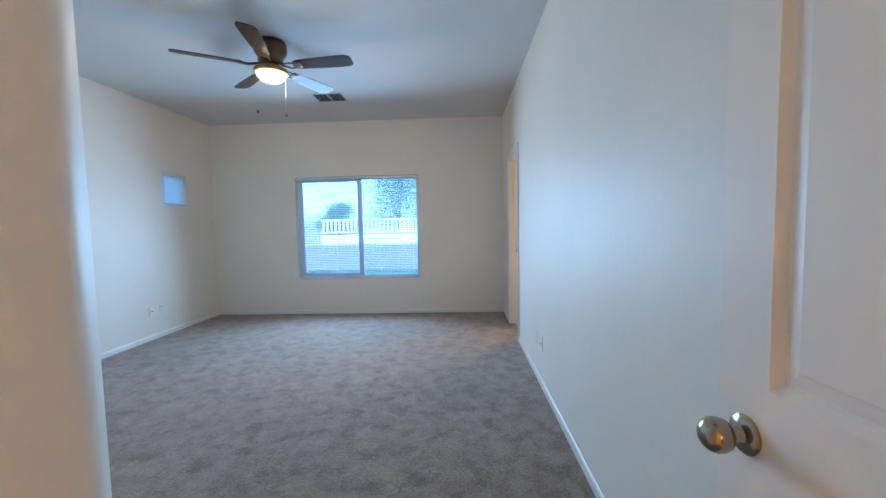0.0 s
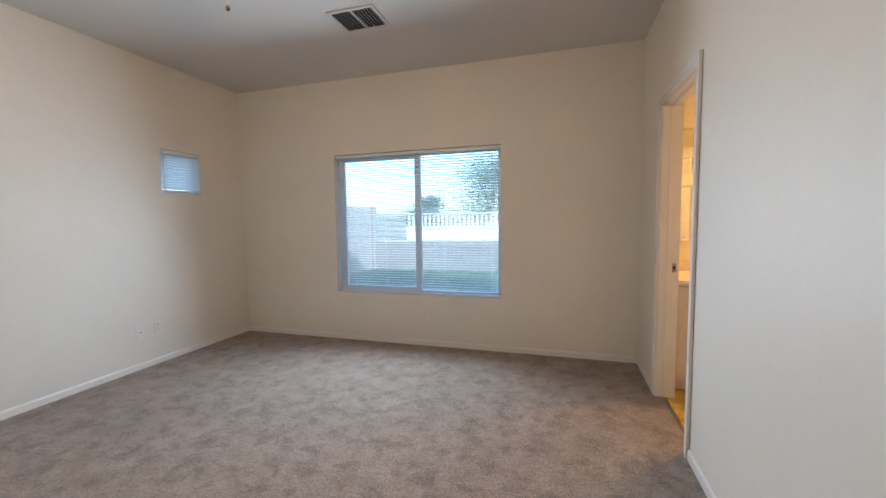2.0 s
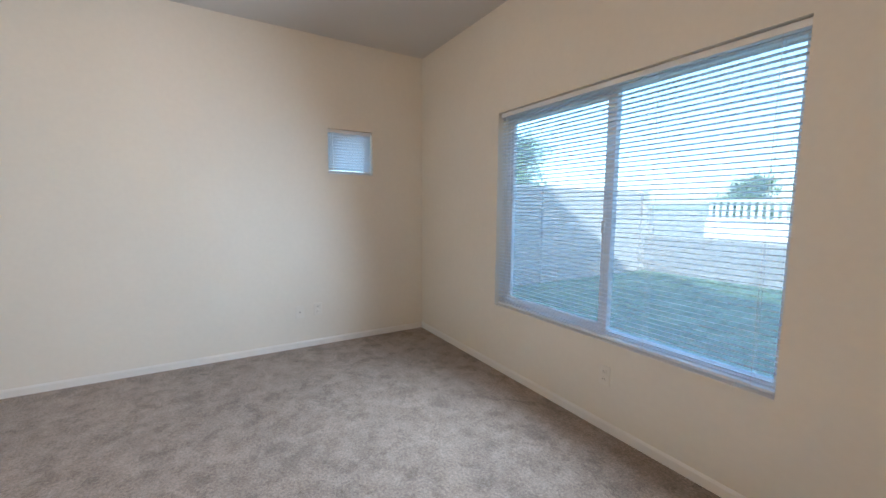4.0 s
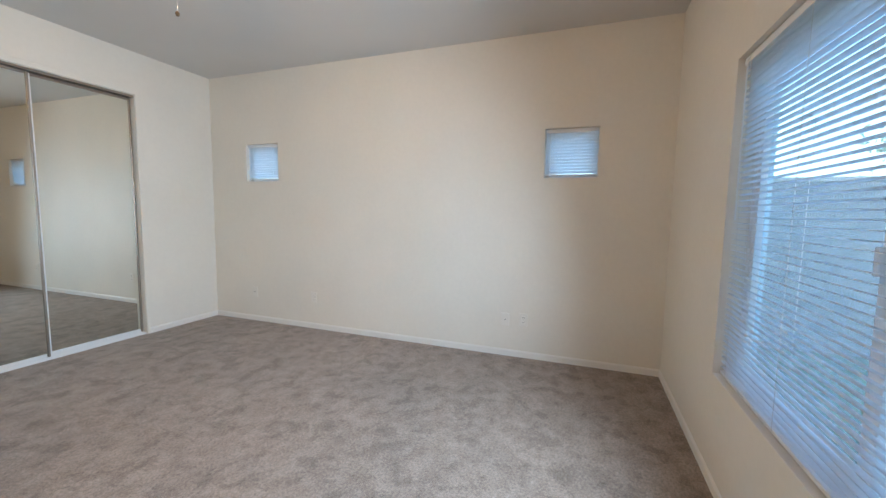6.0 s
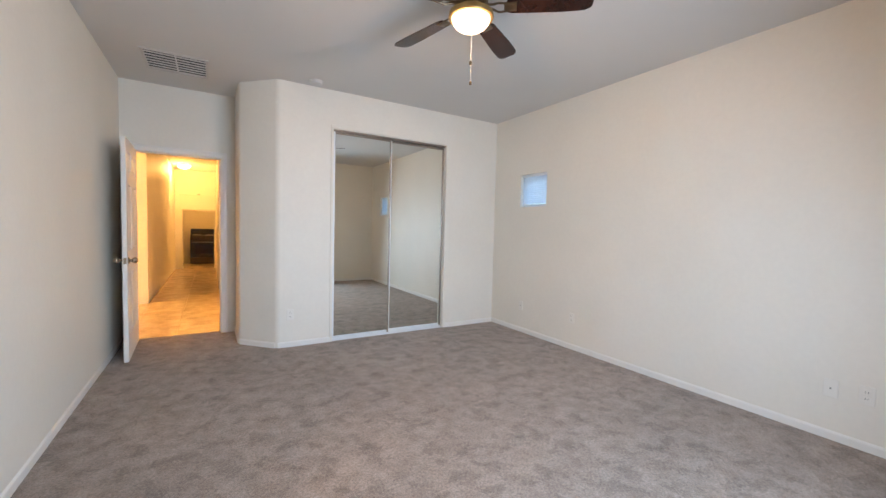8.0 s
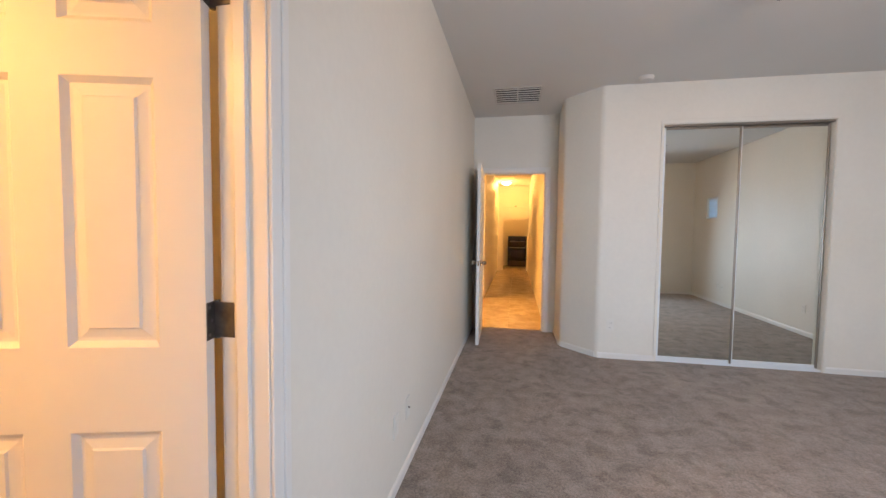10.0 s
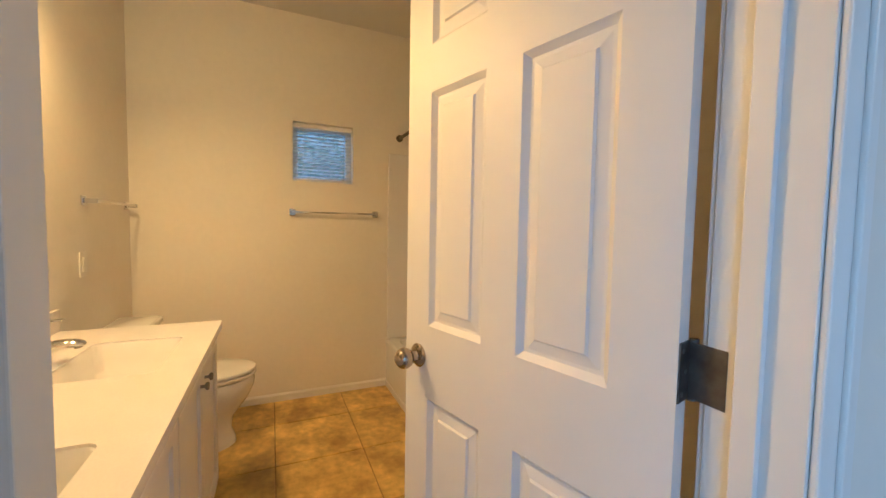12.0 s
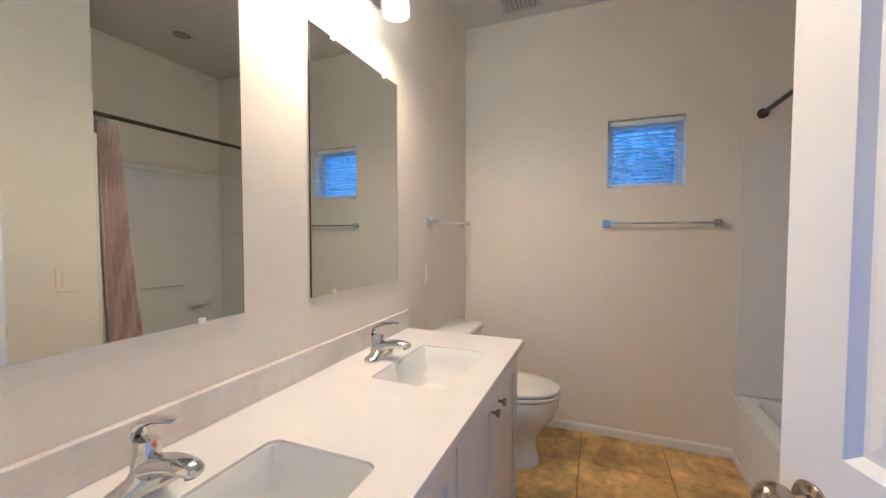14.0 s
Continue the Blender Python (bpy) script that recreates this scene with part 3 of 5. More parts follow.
def blind(m, w, h, tilt, wand, label, ladders, pitch=0.0255):
    """A venetian blind hung from z = 0 downwards, facing -y; x centred."""
    root = thing("venetian_blind", m, label, "blind")
    part("headrail", box(B(), -w / 2, w / 2, -0.016, 0.016, -0.030, 0.0, 0.002), M_VINYL, root)
    n = int((h - 0.055) / pitch)
    me = slat_mesh(w - 0.006)
    for k in range(n):
        piece("slat", me, root, pose(random.uniform(-0.0008, 0.0008), 0, -0.046 - k * pitch, tilt + random.uniform(-0.6, 0.6), random.uniform(-0.04, 0.04), 0))
    zb = -0.046 - n * pitch
    part("bottom_rail", box(B(), -w / 2 + 0.002, w / 2 - 0.002, -0.014, 0.014, zb - 0.006, zb + 0.008, 0.003), M_VINYL, root)
    for x in ladders:
        bm = B()
        for y in (-0.0175, 0.0175):
            cyl(bm, (x, y, zb), (x, y, -0.03), 0.0009, seg=5)
        part("ladder_cord", bm, M_CORD, root)
    if wand:
        x, ln = wand
        part("tilt_wand", tube(B(), [(x, -0.020, -0.015), (x, -0.026, -0.03), (x + 0.004, -0.026, -ln)], 0.0035, 8), M_VINYL, root, "clear plastic tilt wand", True)
    return root


def window(name, m, w, h, slider, label, depth=EXT):
    """A vinyl window in an opening w x h; local x along the wall, y outwards, origin at the lower left of the inner face."""
    root = thing(name, m, label, "window", kind="structure")
    y0, y1, f = depth - 0.075, depth - 0.015, 0.038
    part("window_frame", wall_with_holes(B(), "x", 0.001, w - 0.001, 0.001, h - 0.001, y0, y1, [(f, w - f, f, h - f)]), M_VINYL, root)
    part("window_sill", box(B(), 0.001, w - 0.001, 0.001, y0, -0.001, 0.004, 0.001), M_TRIM, root)
    if slider:
        mid = slider
        part("meeting_stile", box(B(), mid - 0.030, mid + 0.030, y0 - 0.012, y0 + 0.030, f - 0.004, h - f + 0.004, 0.003), M_VINYL, root)
        part("sash_frame", wall_with_holes(B(), "x", f - 0.002, mid - 0.03, f - 0.002, h - f + 0.002, y0 + 0.004, y0 + 0.03, [(f + 0.03, mid - 0.031, f + 0.03, h - f - 0.03)]), M_VINYL, root)
        part("latch", box(B(), mid - 0.026, mid - 0.006, y0 - 0.030, y0 - 0.010, h * 0.42, h * 0.42 + 0.075, 0.004), M_VINYL, root, "white sash latch")
        spans = ((f, mid - 0.02), (mid + 0.02, w - f))
    else:
        spans = ((f, w - f),)
    for a, b in spans:
        p = part("pane", box(B(), a - 0.004, b + 0.004, y0 + 0.038, y0 + 0.042, f - 0.004, h - f + 0.004), M_GLASS, root)
        p.visible_shadow = False
    return root


w_n, h_n = NWIN[1] - NWIN[0], NWIN[3] - NWIN[2]
window("window_1", pose(NWIN[0], NY, NWIN[2]), w_n, h_n, 0.915, "wide white sliding window onto the back yard")
blind(pose(NWIN[0] + w_n / 2, NY + 0.040, NWIN[3] - 0.004), w_n - 0.012, h_n - 0.006, -9, (-w_n / 2 + 0.075, 0.72), "white venetian blind with open slats across the wide window", (-0.80, -0.32, 0.32, 0.80))
for k, (ya, yb, za, zb) in enumerate((WIN_N, WIN_S)):
    ww, hh = yb - ya, zb - za
    window(f"window_{k + 2}", pose(WX, ya, za, 0, 0, 90), ww, hh, 0, "small fixed white window high in the wall")
    blind(pose(WX - 0.035, (ya + yb) / 2, zb - 0.003, 0, 0, 90), ww - 0.010, hh - 0.005, -60, (-ww / 2 + 0.04, 0.40), "small white venetian blind with nearly closed slats", (-0.14, 0.14), 0.0255)
ww, hh = BWIN[1] - BWIN[0], BWIN[3] - BWIN[2]
window("window_4", pose(BX, BWIN[1], BWIN[2], 0, 0, -90), ww, hh, 0, "small fixed bathroom window high in the wall")
blind(pose(BX + 0.045, (BWIN[0] + BWIN[1]) / 2, BWIN[3] - 0.003, 0, 0, -90), ww - 0.010, hh - 0.005, 26, None, "small venetian blind with half-open slats in the bathroom window", (-0.14, 0.14), 0.0255)


# ---- closet ----
def mirror_door(x0, x1, y, label):
    """A sliding mirror door, its glass facing +y."""
    z0, z1, f = 0.022, CLO[2] - 0.024, 0.022
    root = thing("sliding_mirror_door", pose((x0 + x1) / 2, y, z0), label, "mirror door", "sliding closet doors")
    w, h = x1 - x0, z1 - z0
    part("mirror_pane", box(B(), -w / 2 + 0.015, w / 2 - f, -0.003, 0.003, f, h - f), M_MIRROR, root, "silvered mirror glass")
    for s, g, metal, words in ((-1, 0.015, M_DARKENED_ALU, "slim dark metal stile"), (1, f, M_VINYL, "slim white metal stile")):
        part("stile", box(B(), s * (w / 2 - g / 2) - g / 2, s * (w / 2 - g / 2) + g / 2, -0.011, 0.013, 0, h, 0.003), metal, root, words)
    part("bottom_rail", box(B(), -w / 2 + f, w / 2 - f, -0.011, 0.012, 0, 0.030, 0.003), M_VINYL, root, "white bottom rail")
    # dark metal here carries the shade line under the head trim
    part("top_rail", box(B(), -w / 2 + f, w / 2 - f, -0.011, 0.012, h - f, h, 0.003), M_DARKENED_ALU, root, "top rail darkened for the shade under the head trim")
    return root


cm = -2.637
mirror_door(cm - 0.012, CLO[1] - 0.004, CY - 0.032, "full-height mirrored closet door in a slim metal frame, sliding in the front track")
mirror_door(CLO[0] + 0.004, cm - 0.014, CY - 0.066, "full-height mirrored closet door in a slim metal frame, sliding in the back track")
tr = thing("closet_track", pose((CLO[0] + CLO[1]) / 2, CY, 0), "white floor track and shade-darkened head track of the closet", "track", kind="structure")
hw = (CLO[1] - CLO[0]) / 2
part("floor_track", box(B(), -hw + 0.002, hw - 0.002, -0.090, -0.008, 0.0, 0.010, 0.002), M_VINYL, tr)
for yy in (-0.014, -0.049, -0.083):
    part("track_rib", box(B(), -hw + 0.002, hw - 0.002, yy - 0.002, yy + 0.002, 0.010, 0.020), M_VINYL, tr)
# the shadow below the head trim is put into the track's dark colour
part("head_track", box(B(), -hw + 0.002, hw - 0.002, -0.090, -0.006, CLO[2] - 0.020, CLO[2] - 0.001, 0.002), M_DARKENED_ALU, tr, "head track darkened for the shade under the head trim")
part("head_trim", box(B(), -hw - 0.028, hw + 0.028, 0.0015, 0.012, CLO[2] + 0.004, CLO[2] + 0.045, 0.003), M_WALL, tr, "painted head trim")
for s in (-1, 1):
    part("side_trim", box(B(), s * (hw + 0.014) - 0.013, s * (hw + 0.014) + 0.013, 0.0015, 0.010, 0, CLO[2] + 0.004, 0.003), M_WALL, tr, "painted side trim")


# ---- ceiling fan ----
FAN = (-2.115, 3.28)
fan = thing("ceiling_fan", pose(FAN[0], FAN[1], H), "flush-mounted bronze fan with five dark blades and lit bowl", "ceiling fan")
part("motor_housing", lathe(B(), [(0.0, 0.0), (0.118, 0.0), (0.125, -0.010), (0.128, -0.055), (0.122, -0.085), (0.100, -0.115), (0.095, -0.130), (0.098, -0.150), (0.085, -0.168), (0.0, -0.168)], 40), M_BRONZE, fan, "antique bronze motor housing", True)
part("switch_housing", lathe(B(), [(0.0, -0.166), (0.062, -0.166), (0.066, -0.178), (0.070, -0.200), (0.118, -0.208), (0.130, -0.216), (0.132, -0.240), (0.127, -0.246), (0.114, -0.246), (0.114, -0.238), (0.0, -0.238)], 40), M_LIT_BRONZE, fan, "brassy bronze light fitter with the bulb's warm glow put into its colour", True)
part("light_bowl", lathe(B(), [(0.0, -0.236), (0.112, -0.236), (0.113, -0.248), (0.107, -0.266), (0.092, -0.286), (0.068, -0.302), (0.038, -0.312), (0.0, -0.316)], 40), M_BOWL, fan, "glowing frosted glass bowl", True).visible_shadow = False


def blade_mesh():
    bm = B()
    rows_ = []
    for s in [k / 12 * 0.88 for k in range(13)] + [0.90, 0.92, 0.94, 0.955, 0.97, 0.98, 0.988, 0.994, 0.998, 1.0]:
        r = 0.205 + 0.475 * s
        hwid = 0.052 + 0.017 * min(1.0, s * 1.6)
        if s > 0.88:
            # rounded corners at the tip
            q = (s - 0.88) / 0.12
            hwid -= 0.040 * (1 - math.sqrt(max(1 - q * q, 0.0)))
        if s < 0.06:
            hwid *= 0.80 + 0.20 * s / 0.06
        rows_.append((r, hwid))
    outline = [(r, hw_) for r, hw_ in rows_] + [(r, -hw_) for r, hw_ in reversed(rows_)]
    prism(bm, outline, -0.003, 0.003)
    return mesh_of(bm, "blade", M_BLADE)


def blade_iron_mesh():
    bm = B()
    for s in (-1, 1):
        tube(bm, [(0.085, s * 0.012, 0.012), (0.125, s * 0.018, 0.002), (0.160, s * 0.034, -0.006), (0.200, s * 0.030, -0.006), (0.245, s * 0.024, -0.006)], [0.008, 0.007, 0.006, 0.006, 0.005], 8)
    box(bm, 0.190, 0.262, -0.034, 0.034, -0.0075, -0.0035, 0.001)
    for y in (-0.02, 0.02):
        cyl(bm, (0.235, y, -0.010), (0.235, y, -0.004), 0.006, seg=10)
    return mesh_of(bm, "blade_iron", M_BRONZE, True)


bme, ime = blade_mesh(), blade_iron_mesh()
for k in range(5):
    mm = pose(0, 0, -0.186, 0, 0, -5 + 72 * k) @ pose(0, 0, 0, -12, 0, 0)
    piece("blade", bme, fan, mm)["label"] = "dark walnut fan blade"
    piece("blade_iron", ime, fan, mm)["label"] = "bronze blade bracket"
for ang, ln, nm in ((232, 0.345, "round dark pull"), (58, 0.325, "round dark pull")):
    cx, cy = 0.122 * math.cos(radians(ang)), 0.122 * math.sin(radians(ang))
    bm = B()
    for j in range(int(ln / 0.008)):
        lathe(bm, [(0.0, -0.0024), (0.0022, 0.0), (0.0, 0.0024)], 6, (cx, cy, -0.222 - j * 0.008))
    cyl(bm, (cx, cy, -0.22), (cx, cy, -0.22 - ln), 0.0007, seg=5)
    ch = part("pull_chain", bm, M_CORD, fan, "thin beaded pull chain")
    part("pull", lathe(B(), [(0.0, 0.012), (0.006, 0.010), (0.010, 0.0), (0.007, -0.010), (0.0, -0.013)], 14, (cx, cy, -0.22 - ln)), M_BRONZE, ch, nm, True)


# ---- ceiling fittings, plates ----
def supply_vent(name, cx, cy, lx, ly, label, slats, split, dark=True):
    """A ceiling grille hung on z = H, seen from below."""
    root = thing(name, pose(cx, cy, H), label, "air vent")
    # solid plate; the duct's inner shade is only its dark colour
    part("backing", box(B(), -lx / 2 + 0.015, lx / 2 - 0.015, -ly / 2 + 0.015, ly / 2 - 0.015, -0.004, -0.001), M_VOID_SHADE if dark else M_GREY, root, "backing plate darkened for the shade inside the duct")
    f = 0.022
    part("frame", wall_with_holes(B(), "x", -lx / 2, lx / 2, -ly / 2, ly / 2, -0.010, -0.0008, [(-lx / 2 + f, -0.006 if split else lx / 2 - f, -ly / 2 + f, ly / 2 - f)] + ([(0.006, lx / 2 - f, -ly / 2 + f, ly / 2 - f)] if split else [])), M_VENT, root)
    fr = root.children[-1]
    fr.data.transform(Matrix(((1, 0, 0, 0), (0, 0, 1, 0), (0, 1, 0, 0), (0, 0, 0, 1))))
    fr.data.flip_normals()
    n, along = slats
    halves = ((-lx / 2 + f, -0.006), (0.006, lx / 2 - f)) if split else ((-lx / 2 + f, lx / 2 - f),)
    for a, b in halves:
        for k in range(n):
            if along == "x":
                y = -ly / 2 + f + (ly - 2 * f) * (k + 0.5) / n
                part("slat", box(B(), -(b - a) / 2, (b - a) / 2, -0.008, 0.008, -0.0006, 0.0006), M_VENT, root, m=pose((a + b) / 2, y, -0.007, 40, 0, 0))
            else:
                x = a + (b - a) * (k + 0.5) / n
                part("slat", box(B(), -0.007, 0.007, -ly / 2 + f, ly / 2 - f, -0.0006, 0.0006), M_VENT, root, m=pose(x, 0, -0.007, 0, 42, 0))
    return root


supply_vent("supply_vent", -2.082, 4.62, 0.36, 0.30, "white stamped ceiling supply vent with dark louvres", (6, "y"), True)
supply_vent("return_grille", -0.545, 0.765, 0.50, 0.51, "white double return air grille on the ceiling", (7, "x"), True)
supply_vent("bath_vent", 2.535, 5.235, 0.26, 0.26, "white bathroom ceiling exhaust grille", (8, "x"), False, False)
supply_vent("hall_vent", -0.45, -1.2, 0.46, 0.20, "white hall ceiling grille", (5, "x"), True)

sm = thing("smoke_detector", pose(-1.736, 1.078, H), "round white ceiling smoke detector", "smoke detector")
part("base", lathe(B(), [(0.0, 0.0), (0.068, 0.0), (0.070, -0.008), (0.066, -0.014), (0.0, -0.014)], 32), M_CEIL, sm, smooth=True)
part("cover", lathe(B(), [(0.0, -0.013), (0.060, -0.013), (0.057, -0.030), (0.040, -0.038), (0.0, -0.040)], 32), M_CEIL, sm, smooth=True)


def outlet(m, label, sockets=2, cat="outlet"):
    """A wall plate; local y points out of the wall."""
    root = thing("wall_outlet", m, label, cat)
    part("plate", box(B(), -0.035, 0.035, 0.0005, 0.006, -0.057, 0.057, 0.002), M_PLATE, root)
    if sockets == 2:
        for z in (-0.021, 0.021):
            so = part("socket", box(B(), -0.016, 0.016, 0.0055, 0.0085, z - 0.014, z + 0.014, 0.003), M_PLATE, root)
            for x in (-0.006, 0.006):
                part("slot", box(B(), x - 0.001, x + 0.001, 0.0080, 0.0090, z - 0.004, z + 0.006), M_VOID_SHADE, so)
    elif sockets == 1:
        part("jack", cyl(B(), (0, 0.006, 0), (0, 0.016, 0), 0.0048, seg=10), M_STEEL, root, "small metal cable jack", True)
    else:
        part("rocker", box(B(), -0.017, 0.017, 0.0055, 0.010, -0.033, 0.033, 0.002), M_PLATE, root)
    return root


outlet(pose(WX, 2.33, 0.34, 0, 0, -90), "white duplex outlet low on the window wall")
outlet(pose(WX, 4.57, 0.34, 0, 0, -90), "white duplex outlet low on the wall")
outlet(pose(WX, 4.41, 0.33, 0, 0, -90), "white cable jack plate beside the outlet", 1, "cable plate")
outlet(pose(WX, 1.516, 0.334, 0, 0, -90), "white cable jack plate low on the wall", 1, "cable plate")
outlet(pose(-1.971, NY, 0.325, 0, 0, 180), "white duplex outlet below the wide window")
outlet(pose(0, 3.315, 0.335, 0, 0, 90), "white blank plate low on the wall", 0, "wall plate")
outlet(pose(0, 3.105, 0.335, 0, 0, 90), "white cable jack plate low on the wall", 1, "cable plate")
outlet(pose(-1.522, CY, 0.345, 0, 0, 0), "white duplex outlet beside the closet")


# ---- bathroom: vanity ----
CT = 0.831                      # counter top
CX0, CX1, CF = T + 0.002, 1.803, 5.064


def swap_yz(me):
    me.transform(Matrix(((1, 0, 0, 0), (0, 0, 1, 0), (0, 1, 0, 0), (0, 0, 0, 1))))
    me.flip_normals()


SINKS = (0.545, 1.358)
SY0, SY1, SHW = 5.172, 5.450, 0.208
bm = wall_with_holes(B(), "x", CX0, CX1, CF, NY - 0.001, CT - 0.030, CT, [(c - SHW, c + SHW, SY0, SY1) for c in SINKS])
counter = part("countertop", bm, M_QUARTZ)
swap_yz(counter.data)
tagged(counter, "white quartz double-sink vanity countertop", "countertop")
for c in SINKS:
    r = 0.028
    for sx in (-1, 1):
        for yy, sy in ((SY0, 1), (SY1, -1)):
            cx, cy = c + sx * SHW, yy
            ox, oy = cx - sx * r, cy + sy * r
            arc = [(ox + sx * r * math.cos(a), oy - sy * r * math.sin(a)) for a in [math.pi / 2 * j / 6 for j in range(7)]]
            part("corner_fillet", prism(B(), [(cx, cy)] + arc, CT - 0.0300, CT - 0.0002), M_QUARTZ, counter)
bs = part("backsplash", box(B(), CX0, 1.815, NY - 0.020, NY - 0.0012, CT + 0.0002, 0.920, 0.002), M_SPLASH)
tagged(bs, "pale beige stone backsplash strip along the wall", "backsplash")
ss = part("side_splash", box(B(), CX0 - 0.0005, CX0 + 0.018, CF + 0.03, NY - 0.021, CT + 0.0002, 0.920, 0.002), M_SPLASH)
tagged(ss, "pale beige stone side splash on the countertop", "backsplash")


def rrect(cx, cy, hx, hy, r, z, n=5):
    out = []
    for sx, sy, a0 in ((1, 1, 0), (-1, 1, 90), (-1, -1, 180), (1, -1, 270)):
        for j in range(n + 1):
            a = radians(a0 + 90 * j / n)
            out.append((cx + sx * (hx - r) + r * math.cos(a), cy + sy * (hy - r) + r * math.sin(a), z))
    return out


def sink(c):
    root = thing("sink", pose(c, (SY0 + SY1) / 2, CT - 0.03), "white rectangular undermount sink basin", "sink", "vanity sinks")
    hx, hy = SHW, (SY1 - SY0) / 2
    inner = [rrect(0, 0, hx - 0.0012, hy - 0.0012, 0.028, 0.0235), rrect(0, 0, hx - 0.004, hy - 0.004, 0.029, 0.0200), rrect(0, 0, hx - 0.012, hy - 0.010, 0.032, -0.030), rrect(0, 0, hx - 0.034, hy - 0.020, 0.036, -0.100), rrect(0, 0, hx - 0.060, hy - 0.042, 0.045, -0.122), rrect(0, 0, 0.03, 0.03, 0.029, -0.130)]
    outer = [rrect(0, 0, 0.03, 0.03, 0.029, -0.142), rrect(0, 0, hx - 0.06, hy - 0.04, 0.05, -0.136), rrect(0, 0, hx + 0.006, hy + 0.006, 0.035, -0.02), rrect(0, 0, hx + 0.012, hy + 0.012, 0.035, -0.0005)]
    bm = B()
    rings = [[bm.verts.new(p) for p in ring] for ring in inner + outer]
    n = len(rings[0])
    for a, b in zip(rings, rings[1:] + rings[:1]):
        for k in range(n):
            bm.faces.new((a[k], a[(k + 1) % n], b[(k + 1) % n], b[k]))
    part("basin", bm, M_PORC, root, smooth=True)
    part("drain", lathe(B(), [(0.0, -0.130), (0.012, -0.131), (0.014, -0.127), (0.024, -0.126), (0.030, -0.1275), (0.030, -0.131), (0.0, -0.140)], 24), M_CHROME, root, "chrome drain flange", True)
    return root


def faucet(x, y):
    """A centre-set faucet: a long oval deck plate swelling into a broad low spout towards -y, one curved lever above."""
    root = thing("faucet", pose(x, y, CT), "chrome centre-set single-lever bathroom faucet", "faucet", "vanity faucets")
    rings = [rrect(0, 0, 0.078, 0.027, 0.0265, 0.0005), rrect(0, 0, 0.079, 0.028, 0.0275, 0.008), rrect(0, 0, 0.074, 0.025, 0.0245, 0.014), rrect(0, -0.002, 0.056, 0.023, 0.0225, 0.021), rrect(0, -0.004, 0.038, 0.023, 0.0225, 0.030), rrect(0, -0.002, 0.028, 0.022, 0.0215, 0.042)]
    part("base", loft(B(), rings), M_CHROME, root, "oval chrome deck plate", True)
    part("body", lathe(B(), [(0.0, 0.036), (0.026, 0.036), (0.0245, 0.052), (0.022, 0.068), (0.0205, 0.082), (0.017, 0.090), (0.0, 0.092)], 28, (0, 0.004, 0)), M_CHROME, root, smooth=True)
    secs = []
    for yy, zz, w, th in ((0.000, 0.034, 0.030, 0.024), (-0.025, 0.044, 0.029, 0.0225), (-0.055, 0.055, 0.0265, 0.0185), (-0.085, 0.061, 0.0245, 0.0150), (-0.110, 0.061, 0.0225, 0.0125), (-0.126, 0.059, 0.018, 0.0095), (-0.132, 0.056, 0.010, 0.005)):
        secs.append([(w * math.cos(2 * math.pi * j / 20), yy, zz + th * math.sin(2 * math.pi * j / 20)) for j in range(20)])
    part("spout", loft(B(), secs), M_CHROME, root, "broad flattened chrome spout", True)
    part("aerator", cyl(B(), (0, -0.113, 0.056), (0, -0.115, 0.045), 0.011, seg=16), M_STEEL, root, smooth=True)
    secs = []
    for yy, zz, w, th in ((0.021, 0.070, 0.010, 0.006), (0.026, 0.090, 0.014, 0.010), (0.022, 0.108, 0.0165, 0.012), (0.006, 0.122, 0.0165, 0.010), (-0.022, 0.131, 0.014, 0.007), (-0.055, 0.137, 0.0125, 0.005), (-0.082, 0.139, 0.0095, 0.0035)):
        secs.append([(w * math.cos(2 * math.pi * j / 12), yy, zz + th * math.sin(2 * math.pi * j / 12)) for j in range(12)])
    part("lever", loft(B(), secs), M_CHROME, root, "chrome lever handle", True)
    part("temperature_dot", cyl(B(), (0, -0.0150, 0.083), (0, -0.0190, 0.084), 0.0035, seg=10), M_RED, root, "small red temperature dot")
    part("lift_rod", cyl(B(), (0, 0.034, 0.012), (0, 0.034, 0.068), 0.0024, seg=8), M_CHROME, root)
    part("lift_knob", lathe(B(), [(0.0, 0.0), (0.004, 0.001), (0.0045, 0.005), (0.0, 0.008)], 10, (0, 0.034, 0.067)), M_CHROME, root, smooth=True)
    return root


for c in SINKS:
    sink(c)
    faucet(c - 0.012, 5.530)


